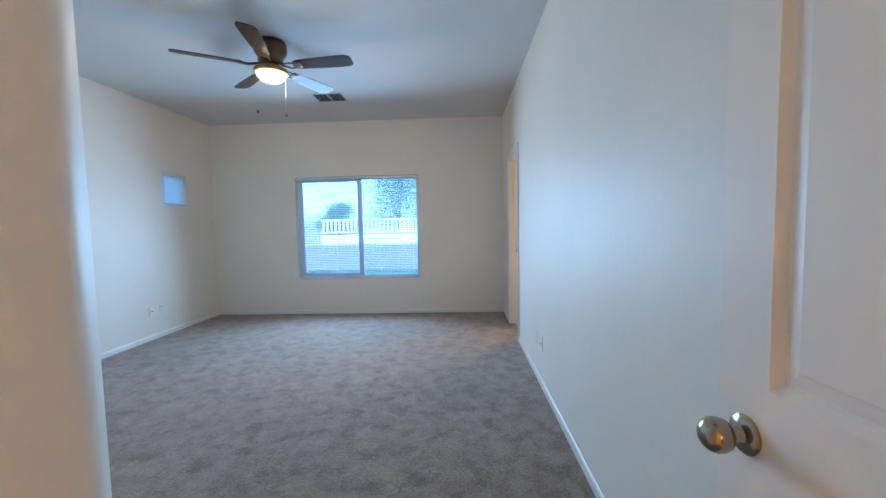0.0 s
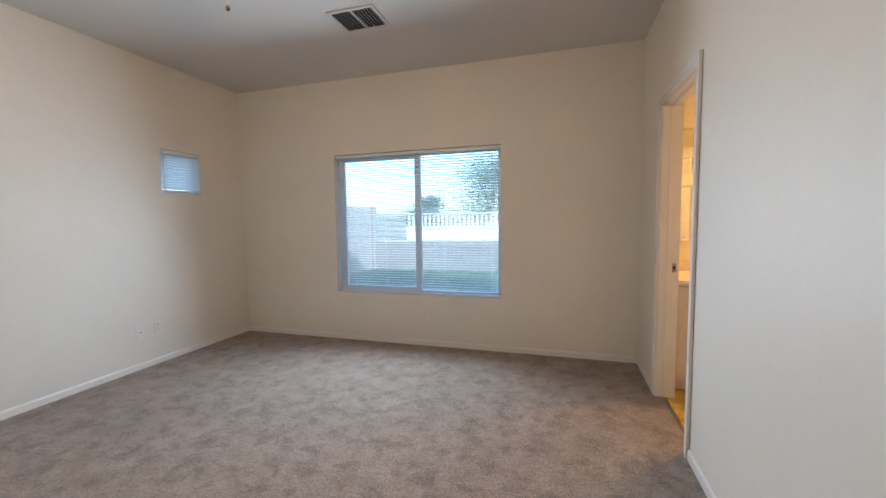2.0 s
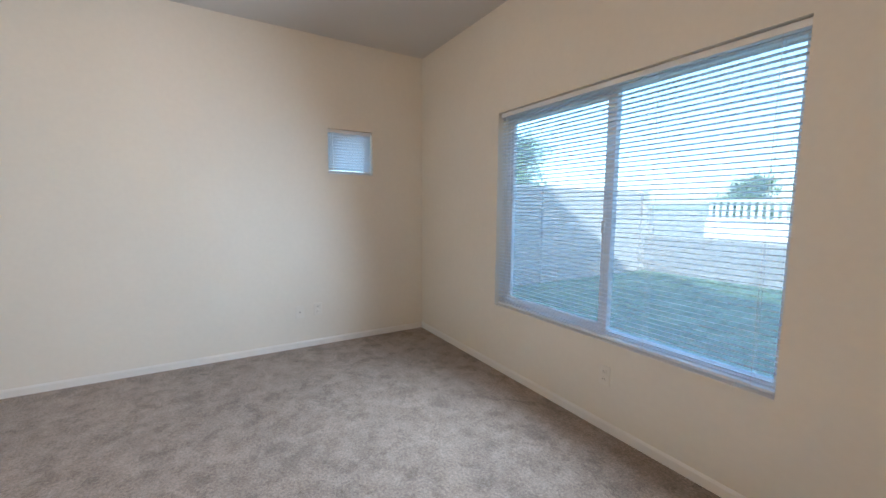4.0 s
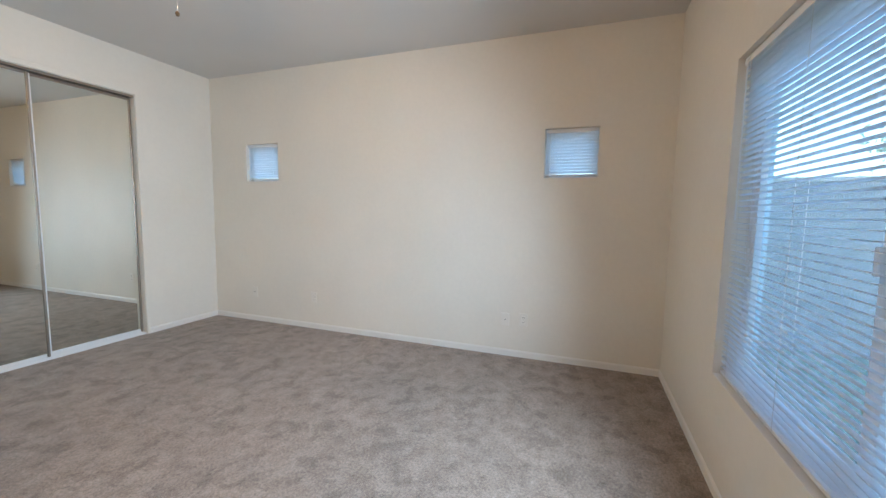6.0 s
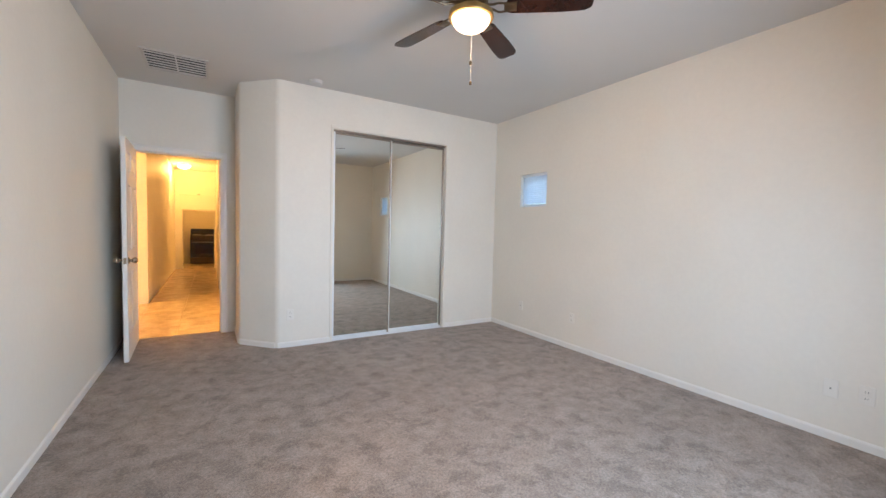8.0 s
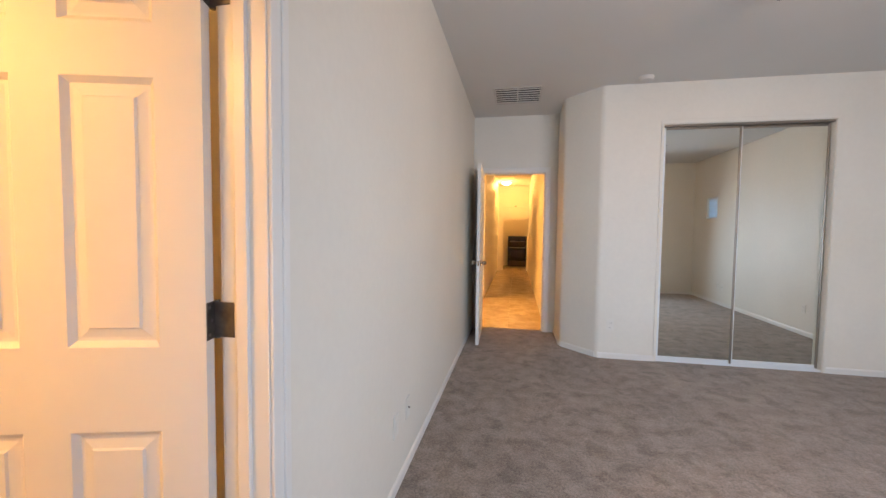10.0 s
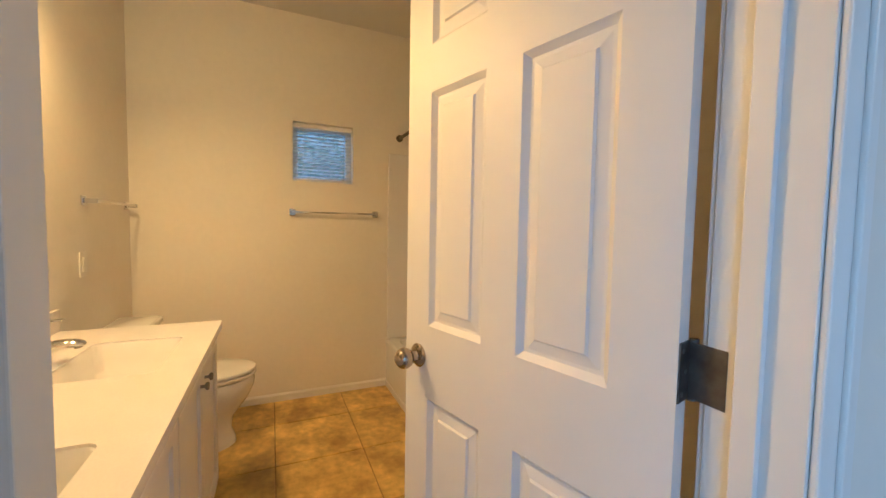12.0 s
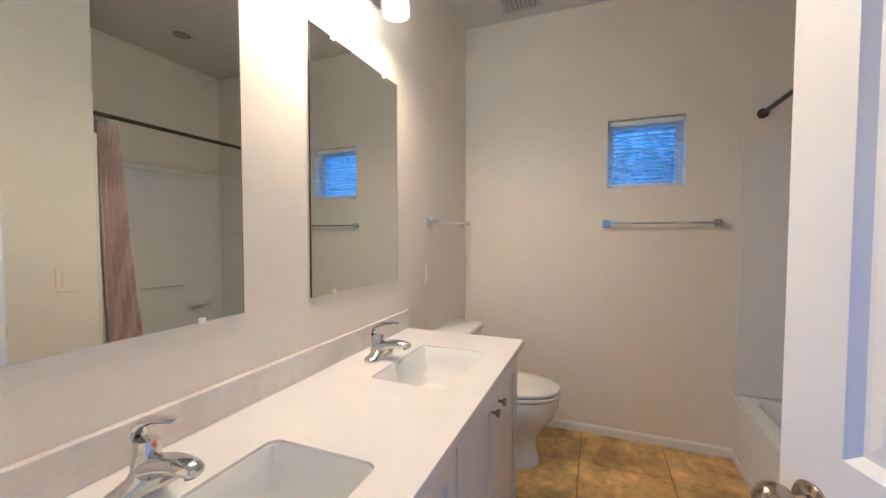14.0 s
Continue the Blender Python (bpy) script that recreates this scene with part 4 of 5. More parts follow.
def vanity_cabinet(x0, x1, label):
    y0, y1, z1 = 5.104, NY - 0.003, CT - 0.031
    root = thing("vanity_cabinet", pose((x0 + x1) / 2, y0, 0), label, "cabinet", "vanity cabinets")
    hw_ = (x1 - x0) / 2 - 0.0006
    bm = wall_with_holes(B(), "x", -hw_, hw_, 0.095, z1 - 0.001, 0.0, 0.018, [(-hw_ + 0.04, hw_ - 0.04, 0.13, z1 - 0.04)])
    part("face_frame", bm, M_CAB, root)
    bm = B()
    box(bm, -hw_, -hw_ + 0.018, 0.0185, y1 - y0, 0.0, z1 - 0.001)
    box(bm, hw_ - 0.018, hw_, 0.0185, y1 - y0, 0.0, z1 - 0.001)
    box(bm, -hw_ + 0.0185, hw_ - 0.0185, 0.0185, y1 - y0, 0.095, 0.11)
    part("body", bm, M_CAB, root)
    part("toe_kick", box(B(), -hw_ + 0.0185, hw_ - 0.0185, 0.055, 0.070, 0.0, 0.0945), M_CAB, root)
    dw = hw_ - 0.008
    for s in (-1, 1):
        d = part("door", wall_with_holes(B(), "x", -dw / 2, dw / 2, 0.112, z1 - 0.022, -0.0205, -0.0008, [(-dw / 2 + 0.058, dw / 2 - 0.058, 0.170, z1 - 0.080)]), M_CAB, root, "white shaker cabinet door", m=pose(s * (dw / 2 + 0.0022), 0, 0))
        part("door_panel", box(B(), -dw / 2 + 0.0585, dw / 2 - 0.0585, -0.0115, -0.0020, 0.1705, z1 - 0.0805), M_CAB, d)
        part("knob", lathe(B(), [(0.0, 0.0), (0.006, 0.0), (0.005, 0.008), (0.006, 0.013), (0.0135, 0.018), (0.0145, 0.023), (0.011, 0.027), (0.0, 0.028)], 20, (-s * (dw / 2 - 0.045), -0.0205, 0.707), (0, -1, 0)), M_STEEL, d, "small dull metal knob", True)
    return root


vanity_cabinet(CX0, 0.975, "white shaker vanity cabinet under the first sink")
vanity_cabinet(0.975, 1.765, "white shaker vanity cabinet under the second sink")


def wall_mirror(x0, x1, z0, z1):
    root = thing("wall_mirror", pose((x0 + x1) / 2, NY, z0), "frameless rectangular mirror held by clear clips", "mirror", "vanity mirrors")
    w, h = x1 - x0, z1 - z0
    part("mirror_pane", box(B(), -w / 2, w / 2, -0.0065, -0.0015, 0, h, 0.0008), M_MIRROR, root)
    for sd in (-1, 1):
        part("edge", box(B(), sd * (w / 2 + 0.0012) - 0.001, sd * (w / 2 + 0.0012) + 0.001, -0.0062, -0.0014, 0, h), M_SMOKE, root, "dark ground mirror edge")
    for x in (-w * 0.3, w * 0.3):
        for z in (-0.004, h - 0.012):
            part("clip", box(B(), x - 0.009, x + 0.009, -0.0105, -0.0012, z, z + 0.016, 0.002), M_PLATE, root, "clear plastic clip")
    return root


wall_mirror(0.252, 0.850, 1.085, 1.998)
wall_mirror(1.120, 1.714, 1.085, 1.998)

vl = thing("vanity_light", pose(1.26, NY, 2.30), "chrome vanity light bar with lit glass shades", "wall light")
part("back_plate", box(B(), -0.29, 0.29, -0.022, -0.001, -0.05, 0.05, 0.006), M_CHROME, vl)
for k in range(3):
    x = -0.20 + 0.20 * k
    part("arm", tube(B(), [(x, -0.02, 0.0), (x, -0.10, 0.012), (x, -0.138, 0.0), (x, -0.142, -0.03)], 0.007, 10), M_CHROME, vl, smooth=True)
    sh = part("shade", lathe(B(), [(0.020, -0.030), (0.034, -0.036), (0.044, -0.060), (0.050, -0.100), (0.052, -0.140), (0.049, -0.140), (0.046, -0.100), (0.040, -0.062), (0.018, -0.040)], 28, (x, -0.142, 0)), M_SHADE, vl, "glowing white glass shade", True)
    sh.visible_shadow = False


# ---- bathroom: toilet, tub, fittings ----
def ell(cx, cy, rx, ry_front, ry_back, z, n=28):
    """An egg-shaped ring: long towards -y."""
    out = []
    for k in range(n):
        a = 2 * math.pi * k / n
        s = math.sin(a)
        out.append((cx + rx * math.cos(a), cy + (ry_back if s > 0 else ry_front) * s, z))
    return out


toilet = thing("toilet", pose(2.300, NY, 0), "white two-piece toilet with a closed lid", "toilet")
part("bowl", loft(B(), [ell(0, -0.40, 0.132, 0.205, 0.25, 0.0), ell(0, -0.40, 0.130, 0.202, 0.25, 0.03), ell(0, -0.40, 0.118, 0.182, 0.24, 0.09), ell(0, -0.41, 0.119, 0.183, 0.22, 0.16), ell(0, -0.42, 0.140, 0.215, 0.21, 0.215), ell(0, -0.43, 0.166, 0.246, 0.22, 0.27), ell(0, -0.44, 0.179, 0.262, 0.24, 0.33), ell(0, -0.44, 0.183, 0.266, 0.24, 0.37), ell(0, -0.44, 0.178, 0.261, 0.24, 0.390)]), M_PORC, toilet, "glossy white bowl and foot", True)
part("bolt_cap", lathe(B(), [(0.0, 0.03), (0.010, 0.028), (0.014, 0.015), (0.014, 0.0)], 14, (0.105, -0.36, 0.015)), M_PORC, toilet, smooth=True)
part("seat", loft(B(), [ell(0, -0.44, 0.184, 0.270, 0.215, 0.3965), ell(0, -0.44, 0.188, 0.275, 0.215, 0.404), ell(0, -0.44, 0.188, 0.275, 0.215, 0.412), ell(0, -0.44, 0.183, 0.269, 0.21, 0.417)]), M_PORC, toilet, "white plastic seat", True)
part("lid", loft(B(), [ell(0, -0.44, 0.184, 0.270, 0.215, 0.4235), ell(0, -0.44, 0.188, 0.275, 0.215, 0.431), ell(0, -0.44, 0.186, 0.272, 0.213, 0.441), ell(0, -0.44, 0.165, 0.245, 0.19, 0.449), ell(0, -0.44, 0.09, 0.13, 0.10, 0.452)]), M_PORC, toilet, "closed white lid", True)
part("tank", loft(B(), [rrect(0, -0.115, 0.168, 0.085, 0.03, 0.385), rrect(0, -0.115, 0.176, 0.092, 0.03, 0.50), rrect(0, -0.115, 0.184, 0.098, 0.03, 0.700)]), M_PORC, toilet, "white cistern", True)
part("tank_lid", loft(B(), [rrect(0, -0.115, 0.191, 0.105, 0.03, 0.701), rrect(0, -0.115, 0.195, 0.108, 0.03, 0.708), rrect(0, -0.115, 0.195, 0.108, 0.03, 0.728), rrect(0, -0.115, 0.187, 0.100, 0.03, 0.736)]), M_PORC, toilet, smooth=True)
part("flush_lever", tube(B(), [(-0.15, -0.212, 0.65), (-0.15, -0.228, 0.65), (-0.10, -0.232, 0.645)], 0.006, 8), M_CHROME, toilet, "chrome flush lever", True)


def towel_bar(m, w, label):
    """A bar along x, 0.055 out of the wall towards -y."""
    root = thing("towel_bar", m, label, "towel bar")
    for s in (-1, 1):
        p = part("post", box(B(), s * w / 2 - 0.010, s * w / 2 + 0.010, -0.062, -0.008, -0.011, 0.011, 0.003), M_CHROME, root)
        part("rosette", box(B(), s * w / 2 - 0.021, s * w / 2 + 0.021, -0.010, -0.0008, -0.023, 0.023, 0.003), M_CHROME, p)
    part("bar", box(B(), -w / 2, w / 2, -0.060, -0.048, -0.006, 0.006, 0.002), M_CHROME, root)
    return root


towel_bar(pose(BX, 4.418, 1.368, 0, 0, -90), 0.598, "square chrome towel bar below the bathroom window")
towel_bar(pose(2.389, NY, 1.373), 0.57, "square chrome towel bar above the toilet")
outlet(pose(2.084, NY, 1.077, 0, 0, 180), "white rocker switch plate beside the vanity mirror", 0, "switch")
outlet(pose(1.205, TUBY, 1.07, 0, 0, 0) @ Matrix.Diagonal((1.3, 1.0, 1.22, 1.0)), "white rocker light switch beside the tub", 0, "switch")

tx0, tx1, ty0, ty1 = TUBX + 0.002, BX - 0.002, 3.187, TUBY
tub = thing("bathtub", pose((tx0 + tx1) / 2, (ty0 + ty1) / 2, 0), "white alcove bathtub with a plain apron", "bathtub")
hx, hy = (tx1 - tx0) / 2, (ty1 - ty0) / 2
bm = B()
rings = [rrect(0, 0, hx, hy, 0.004, 0.0), rrect(0, 0, hx, hy, 0.004, 0.365), rrect(0, 0, hx - 0.004, hy - 0.004, 0.006, 0.378), rrect(0, 0, hx - 0.060, hy - 0.070, 0.09, 0.380), rrect(0, 0, hx - 0.072, hy - 0.082, 0.09, 0.365), rrect(0, 0, hx - 0.12, hy - 0.12, 0.12, 0.12), rrect(0, 0, hx - 0.20, hy - 0.18, 0.12, 0.075)]
part("shell", loft(bm, rings), M_ACRYL, tub, smooth=True)
part("apron_lip", box(B(), -hx + 0.002, hx - 0.002, hy + 0.0005, hy + 0.010, 0.335, 0.372, 0.004), M_ACRYL, tub)
part("apron_foot", box(B(), -hx + 0.002, hx - 0.002, hy + 0.0005, hy + 0.008, 0.0, 0.05, 0.003), M_ACRYL, tub)
part("tub_drain", lathe(B(), [(0.0, 0.0), (0.03, 0.0), (0.028, 0.004), (0.0, 0.005)], 18, (-0.45, 0, 0.076)), M_CHROME, tub, smooth=True)

sur = thing("tub_surround", pose(0, 0, 0), "glossy white three-wall tub surround with moulded shelves", "shower wall", kind="structure")
SZ0, SZ1 = 0.382, 1.845
part("back_panel", box(B(), tx0 + 0.015, tx1 - 0.015, ty0 - 0.001, ty0 + 0.014, SZ0, SZ1, 0.004), M_ACRYL, sur)
part("end_panel", box(B(), tx1 - 0.014, tx1 + 0.001, ty0, ty1 - 0.002, SZ0, SZ1, 0.004), M_ACRYL, sur)
part("end_panel", box(B(), tx0 - 0.001, tx0 + 0.014, ty0, ty1 - 0.002, SZ0, SZ1, 0.004), M_ACRYL, sur)
part("top_flange", box(B(), tx0 + 0.015, tx1 - 0.015, ty0 + 0.012, ty0 + 0.026, SZ1 - 0.045, SZ1 - 0.002, 0.005), M_ACRYL, sur)
part("ledge", box(B(), tx0 + 0.25, tx1 - 0.40, ty0 + 0.012, ty0 + 0.050, 0.862, 0.880, 0.006), M_ACRYL, sur)
part("soap_dish", loft(B(), [rrect(2.48, ty0 + 0.045, 0.085, 0.030, 0.015, 0.665), rrect(2.48, ty0 + 0.048, 0.095, 0.040, 0.02, 0.690), rrect(2.48, ty0 + 0.048, 0.085, 0.030, 0.015, 0.691), rrect(2.48, ty0 + 0.048, 0.075, 0.022, 0.012, 0.680)]), M_ACRYL, sur, "moulded white soap dish", True)
part("soap_dish", box(B(), 2.66, 2.722, 3.40, 3.55, 1.30, 1.315, 0.005), M_ACRYL, sur, "moulded white corner shelf")

rod = thing("curtain_rod", pose((tx0 + tx1) / 2, 3.925, 1.971), "dark bronze shower curtain rod", "curtain rod")
part("rod", cyl(B(), (-hx + 0.003, 0, 0), (hx - 0.003, 0, 0), 0.0125, seg=18), M_RODB, rod, smooth=True)
for s in (-1, 1):
    part("flange", lathe(B(), [(0.0, 0.0), (0.028, 0.0), (0.026, 0.010), (0.016, 0.018), (0.0, 0.018)], 20, (s * (hx - 0.001), 0, 0), (-s, 0, 0)), M_RODB, rod, smooth=True)

cur = thing("shower_curtain", pose(TUBX + 0.03, 3.925, 0), "pink striped shower curtain bunched at the end of the rod", "curtain")
bm = B()
rings = []
for z in [0.16 + 1.76 * j / 16 for j in range(17)]:
    s = 1 - (z - 0.16) / 1.76
    ring = []
    for k in range(61):
        u = k / 60
        x = u * (0.105 + 0.11 * s) + 0.04 * s * s
        y = (0.030 + 0.014 * s) * math.sin(u * 2 * math.pi * 5.5 + 0.6 * s) + 0.004 * math.sin(u * 40 + z * 3)
        ring.append((x, y + 0.045, z))
    rings.append(ring)
for a, b in zip(rings, rings[1:]):
    va, vb = [bm.verts.new(p) for p in a], [bm.verts.new(p) for p in b]
    for k in range(60):
        bm.faces.new((va[k], va[k + 1], vb[k + 1], vb[k]))
bmesh.ops.remove_doubles(bm, verts=bm.verts, dist=0.0004)
cl = part("cloth", bm, M_CURTAIN, cur, smooth=True)
sol = cl.modifiers.new("thickness", "SOLIDIFY")
sol.thickness = 0.0012
for k in range(7):
    bm = B()
    x = 0.008 + 0.0115 * k
    tube(bm, [(x, 0.017 * math.cos(a), 1.952 + 0.028 * math.sin(a)) for a in [2 * math.pi * j / 16 for j in range(17)]], 0.0014, 6)
    part("ring", bm, M_STEEL, cur, "thin metal curtain ring")

dl = thing("shower_downlight", pose(2.055, 3.695, H), "round recessed ceiling light above the tub, unlit", "ceiling light")
part("trim_ring", lathe(B(), [(0.060, -0.001), (0.092, -0.001), (0.094, -0.006), (0.080, -0.011), (0.060, -0.009)], 32), M_CEIL, dl, smooth=True)
part("lens", lathe(B(), [(0.0, -0.008), (0.062, -0.008), (0.062, -0.001), (0.0, -0.001)], 32), M_STEEL, dl, "dim grey lens", True)

# ---- hall things ----
hl = thing("hall_ceiling_light", pose(-0.24, -6.62, H), "lit frosted dome ceiling light", "ceiling light")
part("pan", lathe(B(), [(0.0, 0.0), (0.150, 0.0), (0.152, -0.020), (0.0, -0.020)], 32), M_BRONZE, hl, smooth=True)
part("dome", lathe(B(), [(0.142, -0.019), (0.138, -0.045), (0.115, -0.075), (0.070, -0.098), (0.0, -0.106)], 32), M_DOME, hl, "glowing frosted glass dome", True).visible_shadow = False

hd = thing("range_hood_panel", pose(-0.52, -7.8, 1.66), "painted panel with a ledge above the range opening", "wall panel", kind="structure")
part("panel", box(B(), -0.415, 0.415, 0.0015, 0.020, 0.0, 0.405, 0.003), M_WALL, hd)
part("ledge", box(B(), -0.435, 0.435, 0.0015, 0.045, 0.406, 0.432, 0.004), M_WALL, hd, "thin painted ledge")
part("latch", box(B(), -0.04, 0.04, 0.046, 0.060, 0.424, 0.444, 0.003), M_STEEL, hd, "small dark metal latch")

rg = thing("kitchen_range", pose(-0.605, -9.02, 0), "black freestanding kitchen range", "stove")
part("body", box(B(), -0.34, 0.34, -0.58, 0.0, 0.03, 0.905, 0.006), M_BLACK, rg)
part("oven_door", box(B(), -0.335, 0.335, 0.0, 0.035, 0.235, 0.745, 0.006), M_BLACK, rg)
part("oven_window", box(B(), -0.22, 0.22, 0.033, 0.038, 0.34, 0.62, 0.003), mat("oven_glass", (0.03, 0.018, 0.014), 0.06, var=0.1, coords="obj"), rg)
part("door_handle", tube(B(), [(-0.29, 0.036, 0.70), (-0.28, 0.075, 0.70), (0.28, 0.075, 0.70), (0.29, 0.036, 0.70)], 0.011, 10), M_STEEL, rg, "metal oven handle", True)
part("drawer", box(B(), -0.335, 0.335, 0.0, 0.030, 0.045, 0.222, 0.006), M_SMOKE, rg, "smoked metal drawer front")
part("control_panel", box(B(), -0.335, 0.335, 0.0, 0.012, 0.765, 0.895, 0.004), M_SMOKE, rg, "smoked metal control panel")
# reflection along the cooktop's front edge, modelled as a pale strip
part("trim_strip", box(B(), -0.30, 0.30, 0.0305, 0.034, 0.9085, 0.9215, 0.001), M_ALU, rg, "thin pale strip standing for the reflection on the cooktop edge")
part("cooktop", box(B(), -0.345, 0.345, -0.58, 0.03, 0.9055, 0.925, 0.005), M_BLACK, rg)
part("backguard", box(B(), -0.345, 0.345, -0.58, -0.50, 0.9255, 1.105, 0.012), M_BLACK, rg)
for k in range(5):
    part("control_knob", cyl(B(), (-0.26 + 0.13 * k, 0.0115, 0.83), (-0.26 + 0.13 * k, 0.040, 0.83), 0.022, 0.018, 16), M_BLACK, rg, smooth=True)
for k, (x, y) in enumerate(((-0.17, -0.13), (0.17, -0.13), (-0.17, -0.37), (0.17, -0.37))):
    bm = B()
    for r in (0.03, 0.06, 0.09):
        tube(bm, [(x + r * math.cos(a), y + r * math.sin(a), 0.930) for a in [2 * math.pi * j / 20 for j in range(21)]], 0.004, 6)
    part("burner", bm, M_STEEL, rg)


# ---- outside ----
G = -0.15
ground = structure("ground", box(B(), -400, 400, -400, 400, G - 0.5, G - 0.01), M_GRAVEL, "dry tan desert ground", "ground")
lawn = part("lawn", box(B(), -5.9, 6.0, NY + EXT + 0.02, 12.4, G - 0.009, G + 0.01), M_GRASS)
tagged(lawn, "mown green back yard lawn in shade", "lawn", kind="stuff")


def block_mesh(w, h, d):
    bm = B()
    box(bm, -w / 2 + 0.004, w / 2 - 0.004, -d / 2, d / 2, 0.004, h - 0.004, 0.004)
    return mesh_of(bm, "block", M_BLOCK)


BLK = block_mesh(0.40, 0.20, 0.15)
HALF = block_mesh(0.20, 0.20, 0.15)


def block_wall(name, m, length, courses, label):
    root = thing(name, m, label, "block wall", kind="structure")
    part("core", box(B(), 0, length, -0.070, 0.070, 0, courses * 0.2 - 0.006), mat("mortar", (0.27, 0.24, 0.215), 0.95, var=0.1, fine=0.1), root)
    part("cap", box(B(), -0.01, length + 0.01, -0.085, 0.085, courses * 0.2 + 0.001, courses * 0.2 + 0.055, 0.006), M_STUCCO, root)
    for c in range(courses):
        off = 0.2 if c % 2 else 0.0
        k = 0
        if off:
            piece("block", HALF, root, pose(0.1, 0, c * 0.2))
        while off + (k + 1) * 0.40 <= length + 0.01:
            piece("block", BLK, root, pose(off + (k + 0.5) * 0.40, random.uniform(-0.001, 0.001), c * 0.2))
            k += 1
    return root


block_wall("wall_yard_west", pose(-6.05, NY, G, 0, 0, 90), 6.8, 9, "tan concrete block side yard wall")
block_wall("wall_yard_back", pose(-6.1, 12.5, G), 12.0, 4, "low tan concrete block back yard wall in shade")
for y in (9.26, 12.42):
    tagged(part("wall_pilaster", box(B(), -6.16, -5.92, y - 0.12, y + 0.12, G, G + 1.86, 0.01), M_BLOCK), "tan block pilaster in the yard wall", "pilaster")

# white picket fence beyond the back wall
pk = B()
prism(pk, [(-0.045, -0.01), (0.045, -0.01), (0.045, 0.01), (-0.045, 0.01)], 0.0, 0.62)
PK = mesh_of(pk, "picket", M_PICKET)
fence = thing("picket_fence", pose(-6.75, 17.0, G), "white open picket fence on a low wall whitened to look sunlit", "fence")
# picket white on the plinth puts its bright sunlight into the colour
part("plinth", box(B(), 0, 14, -0.08, 0.08, 0.0, 1.05, 0.01), M_PICKET, fence, "low wall whitened to look sunlit")
part("lower_rail", box(B(), 0, 14, -0.03, 0.03, 1.10, 1.16), M_PICKET, fence)
part("upper_rail", box(B(), 0, 14, -0.03, 0.03, 1.66, 1.72), M_PICKET, fence)
for k in range(78):
    piece("picket", PK, fence, pose(0.09 + 0.18 * k, 0.045, 1.10))


def tree(x, y, h, spread, seed, label, base=0.35, leaves=9000, leaf=0.06):
    rnd = random.Random(seed)
    root = thing("tree", pose(x, y, G), label, "tree")
    tr_h = h * base
    part("trunk", tube(B(), [(0, 0, 0), (0.03 * h * 0.2, 0.02, tr_h * 0.5), (0.0, 0.05, tr_h), (0.05, 0.0, h * 0.7)], [0.035 * h, 0.026 * h, 0.022 * h, 0.008 * h], 10), M_BARK, root, smooth=True)
    hubs = []
    for k in range(9):
        a = 2 * math.pi * k / 9 + rnd.uniform(-0.3, 0.3)
        r = spread * rnd.uniform(0.35, 0.85)
        z = h * rnd.uniform(base + 0.08, 0.95)
        hubs.append((r * math.cos(a), r * math.sin(a), z))
        part("limb", tube(B(), [(0.0, 0.03, tr_h * rnd.uniform(0.7, 1.0)), (r * 0.4 * math.cos(a), r * 0.4 * math.sin(a), (tr_h + z) / 2), hubs[-1]], [0.014 * h, 0.009 * h, 0.003 * h], 6), M_BARK, root)
    hubs.append((0, 0, h * 0.9))
    vs, fs = [], []
    for k in range(leaves):
        hx_, hy_, hz_ = hubs[rnd.randrange(len(hubs))]
        q = spread * 0.36
        p = Vector((rnd.gauss(hx_, q), rnd.gauss(hy_, q), max(rnd.gauss(hz_, q * 0.6), tr_h * 0.8)))
        rot = Euler((rnd.uniform(0, 6.3), rnd.uniform(0, 6.3), rnd.uniform(0, 6.3))).to_matrix()
        s = leaf * rnd.uniform(0.6, 1.4)
        i = len(vs)
        for c in ((-s, 0, 0), (0, -s * 0.45, 0.1 * s), (s, 0, 0), (0, s * 0.45, 0.1 * s)):
            vs.append(p + rot @ Vector(c))
        fs.append((i, i + 1, i + 2, i + 3))
    me = bpy.data.meshes.new("crown")
    me.from_pydata(vs, [], fs)
    me.materials.append(M_LEAF)
    cr = new("crown", me)
    cr.parent = root
    return root


tree(-8.9, 10.7, 3.15, 0.95, 3, "leafy green tree beyond the yard wall")
tree(-4.3, 24.0, 4.5, 2.1, 5, "broad leafy tree beyond the picket fence")
tree(-7.5, 21.5, 2.5, 0.8, 8, "small leafy tree beyond the picket fence")
tree(3.0, 27.0, 6.0, 3.4, 9, "broad leafy tree far beyond the yard")
tree(6.2, 4.2, 2.45, 1.5, 12, "leafy shrub tree outside the bathroom window", 0.2, 3600, 0.08)
tree(6.6, 6.4, 2.45, 1.5, 14, "leafy shrub tree outside the bathroom window", 0.2, 3000, 0.08)


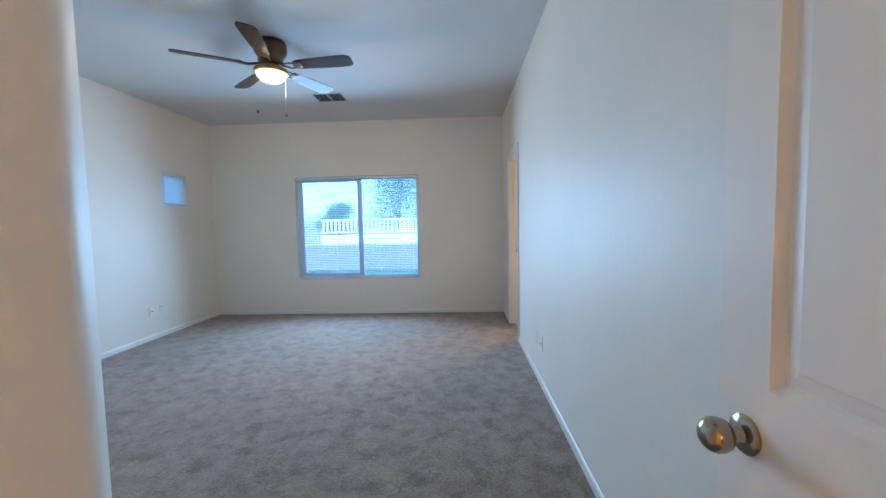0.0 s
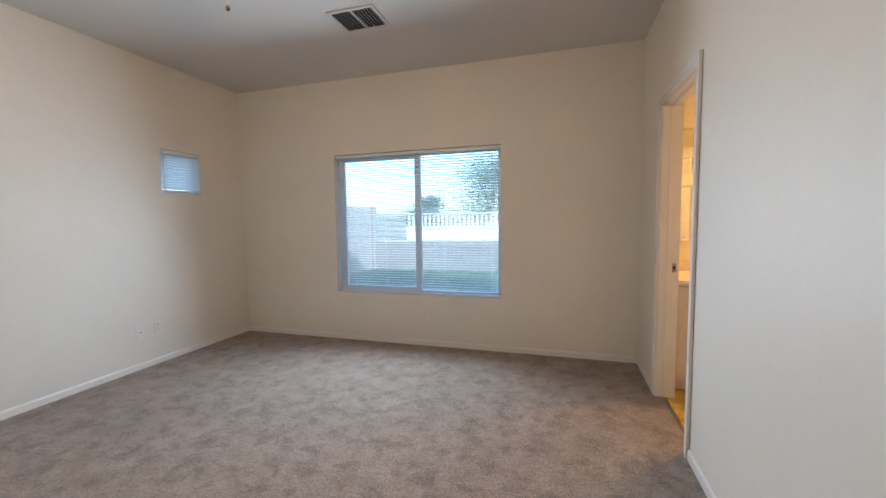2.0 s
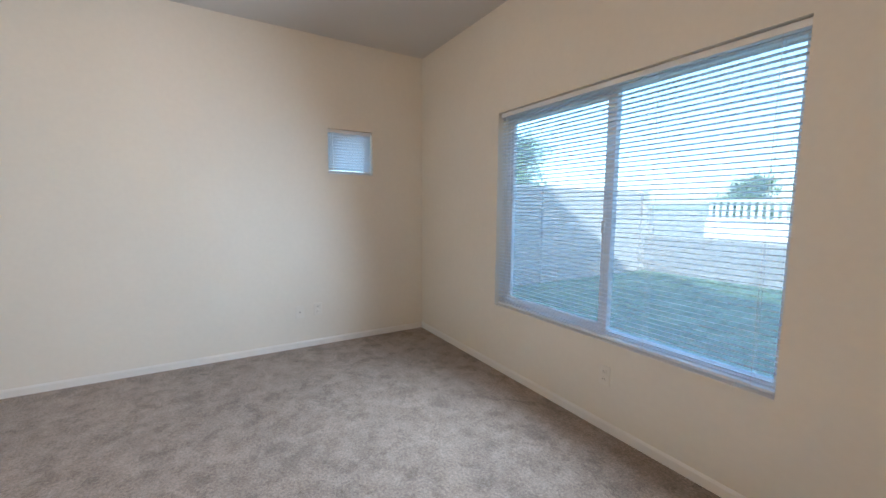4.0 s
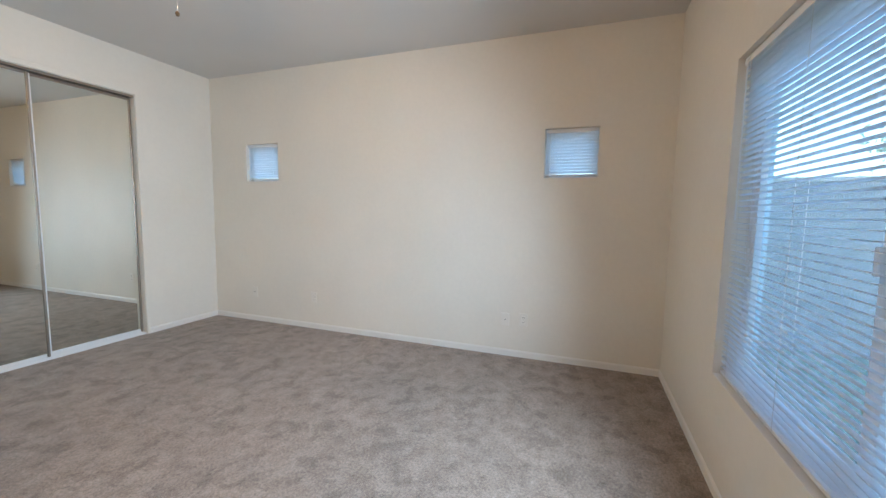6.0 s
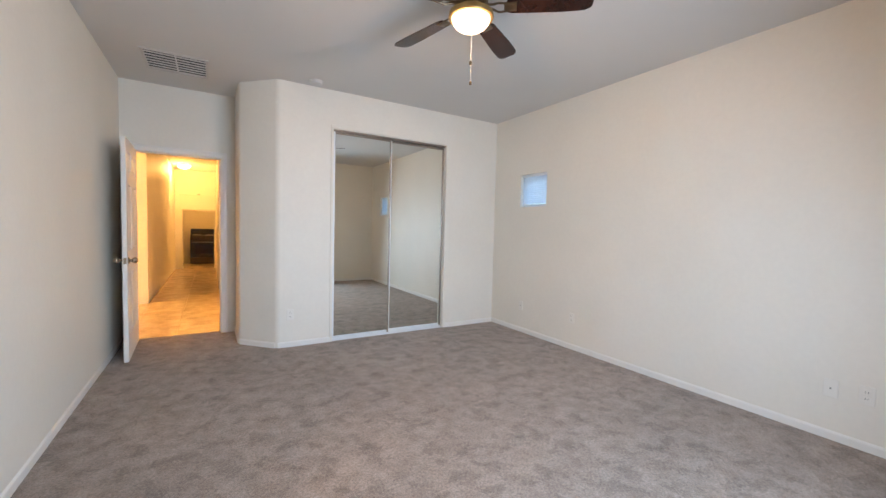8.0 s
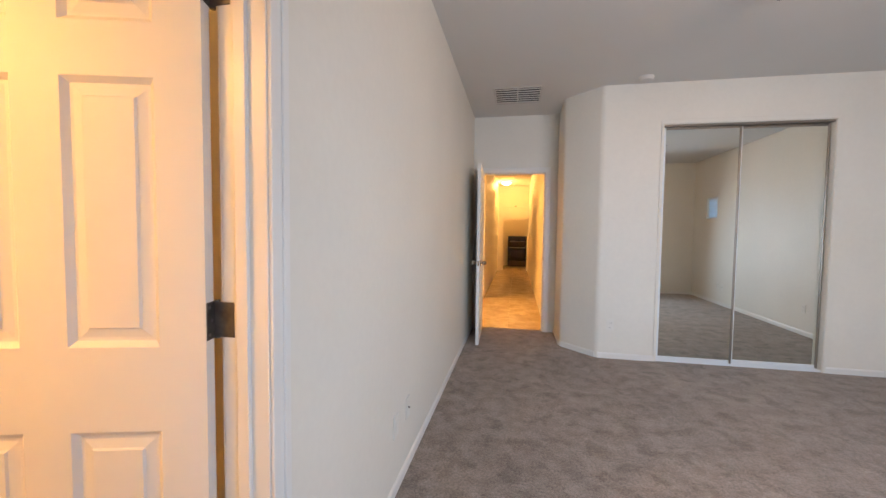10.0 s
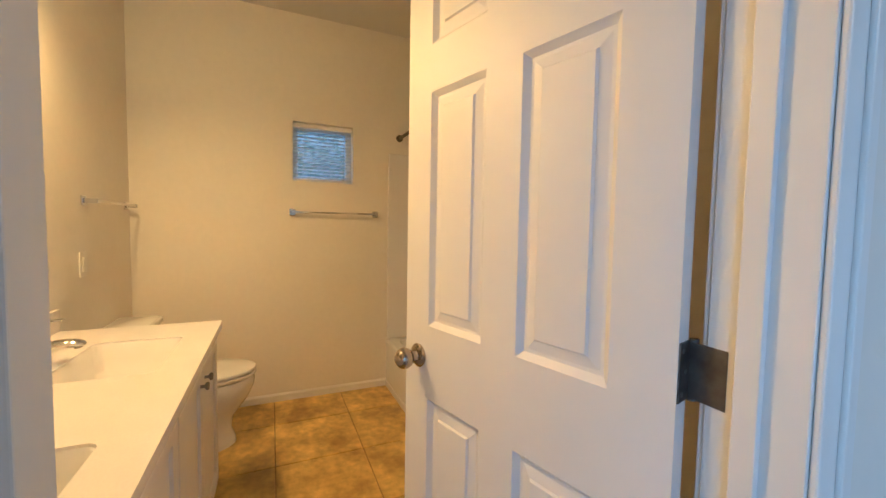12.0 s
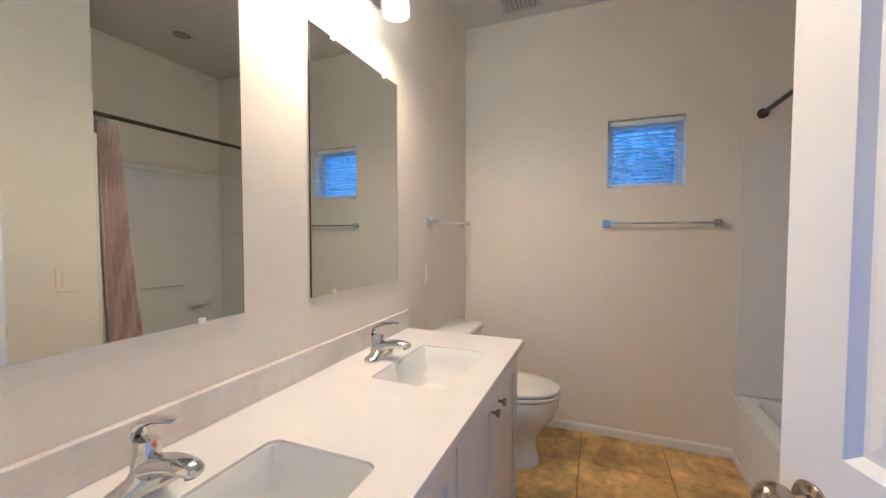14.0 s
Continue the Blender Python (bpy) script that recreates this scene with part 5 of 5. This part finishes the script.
def house(name, x0, x1, y0, y1, h, label, roof=1.6):
    root = thing(name, pose((x0 + x1) / 2, (y0 + y1) / 2, G), label, "house")
    hx_, hy_ = (x1 - x0) / 2, (y1 - y0) / 2
    part("wall", box(B(), -hx_, hx_, -hy_, hy_, 0, h), M_STUCCO, root)
    bm = B()
    o = 0.4
    lo = [bm.verts.new(p) for p in ((-hx_ - o, -hy_ - o, h), (hx_ + o, -hy_ - o, h), (hx_ + o, hy_ + o, h), (-hx_ - o, hy_ + o, h))]
    if hx_ > hy_:
        hi = [bm.verts.new(p) for p in ((-hx_ + hy_, 0, h + roof), (hx_ - hy_, 0, h + roof))]
        fs = ((lo[0], lo[1], hi[1], hi[0]), (lo[2], lo[3], hi[0], hi[1]), (lo[1], lo[2], hi[1]), (lo[3], lo[0], hi[0]))
    else:
        hi = [bm.verts.new(p) for p in ((0, -hy_ + hx_, h + roof), (0, hy_ - hx_, h + roof))]
        fs = ((lo[0], lo[1], hi[0]), (lo[1], lo[2], hi[1], hi[0]), (lo[2], lo[3], hi[1]), (lo[3], lo[0], hi[0], hi[1]))
    for f in fs:
        bm.faces.new(f)
    bm.faces.new(lo[::-1])
    part("roof", bm, M_ROOF, root, "brown tiled hip roof")
    return root


house("house", 9.0, 17.0, -6.0, 10.8, 5.6, "two-storey tan stucco neighbouring house")
house("house", -40.0, -28.0, -6.0, 8.0, 3.2, "tan stucco neighbouring house in shade")
structure("roof", box(B(), WX - 0.7, 3.4, -10.6, NY + 0.65, H + 0.151, H + 0.32), M_ROOF, "flat eaves of the house", "roof")
structure("roof_ridge", prism(B(), [(WX - 0.6, -10.5), (3.3, -10.5), (3.3, 5.2), (WX - 0.6, 5.2)], H + 0.321, H + 1.6), M_ROOF, "roof mass of the house", "roof")


# ---- floor tiles ----
def tile_mesh(w, material):
    bm = B()
    box(bm, -w / 2, w / 2, -w / 2, w / 2, -0.0120, 0.0, 0.0025)
    return mesh_of(bm, "tile", material)


P = 0.466
TM = tile_mesh(P - 0.0045, M_TILE)
for i in range(-5, 2):
    for j in range(-4, 3):
        x, y = 2.398 + (i + 0.5) * P, 4.843 + (j + 0.5) * P
        if x - P / 2 > 0.05 - P / 2 and x + P / 2 < BX + P and y + P / 2 > 3.6 and y - P / 2 < NY:
            piece("tile", TM, floor_bath, pose(x, y, random.uniform(-0.0006, 0.0), 0, 0, 90 * random.randrange(4)))
HM = tile_mesh(P - 0.006, M_HTILE)
for i in range(-5, 4):
    for j in range(-21, 0):
        x, y = (i + 0.5) * P, -0.068 + (j + 0.5) * P
        if -1.3 < x < 0.3 or y > -2.6:
            piece("tile", HM, floor_hall, pose(x, y, random.uniform(-0.0006, 0.0), 0, 0, 90 * random.randrange(4)))
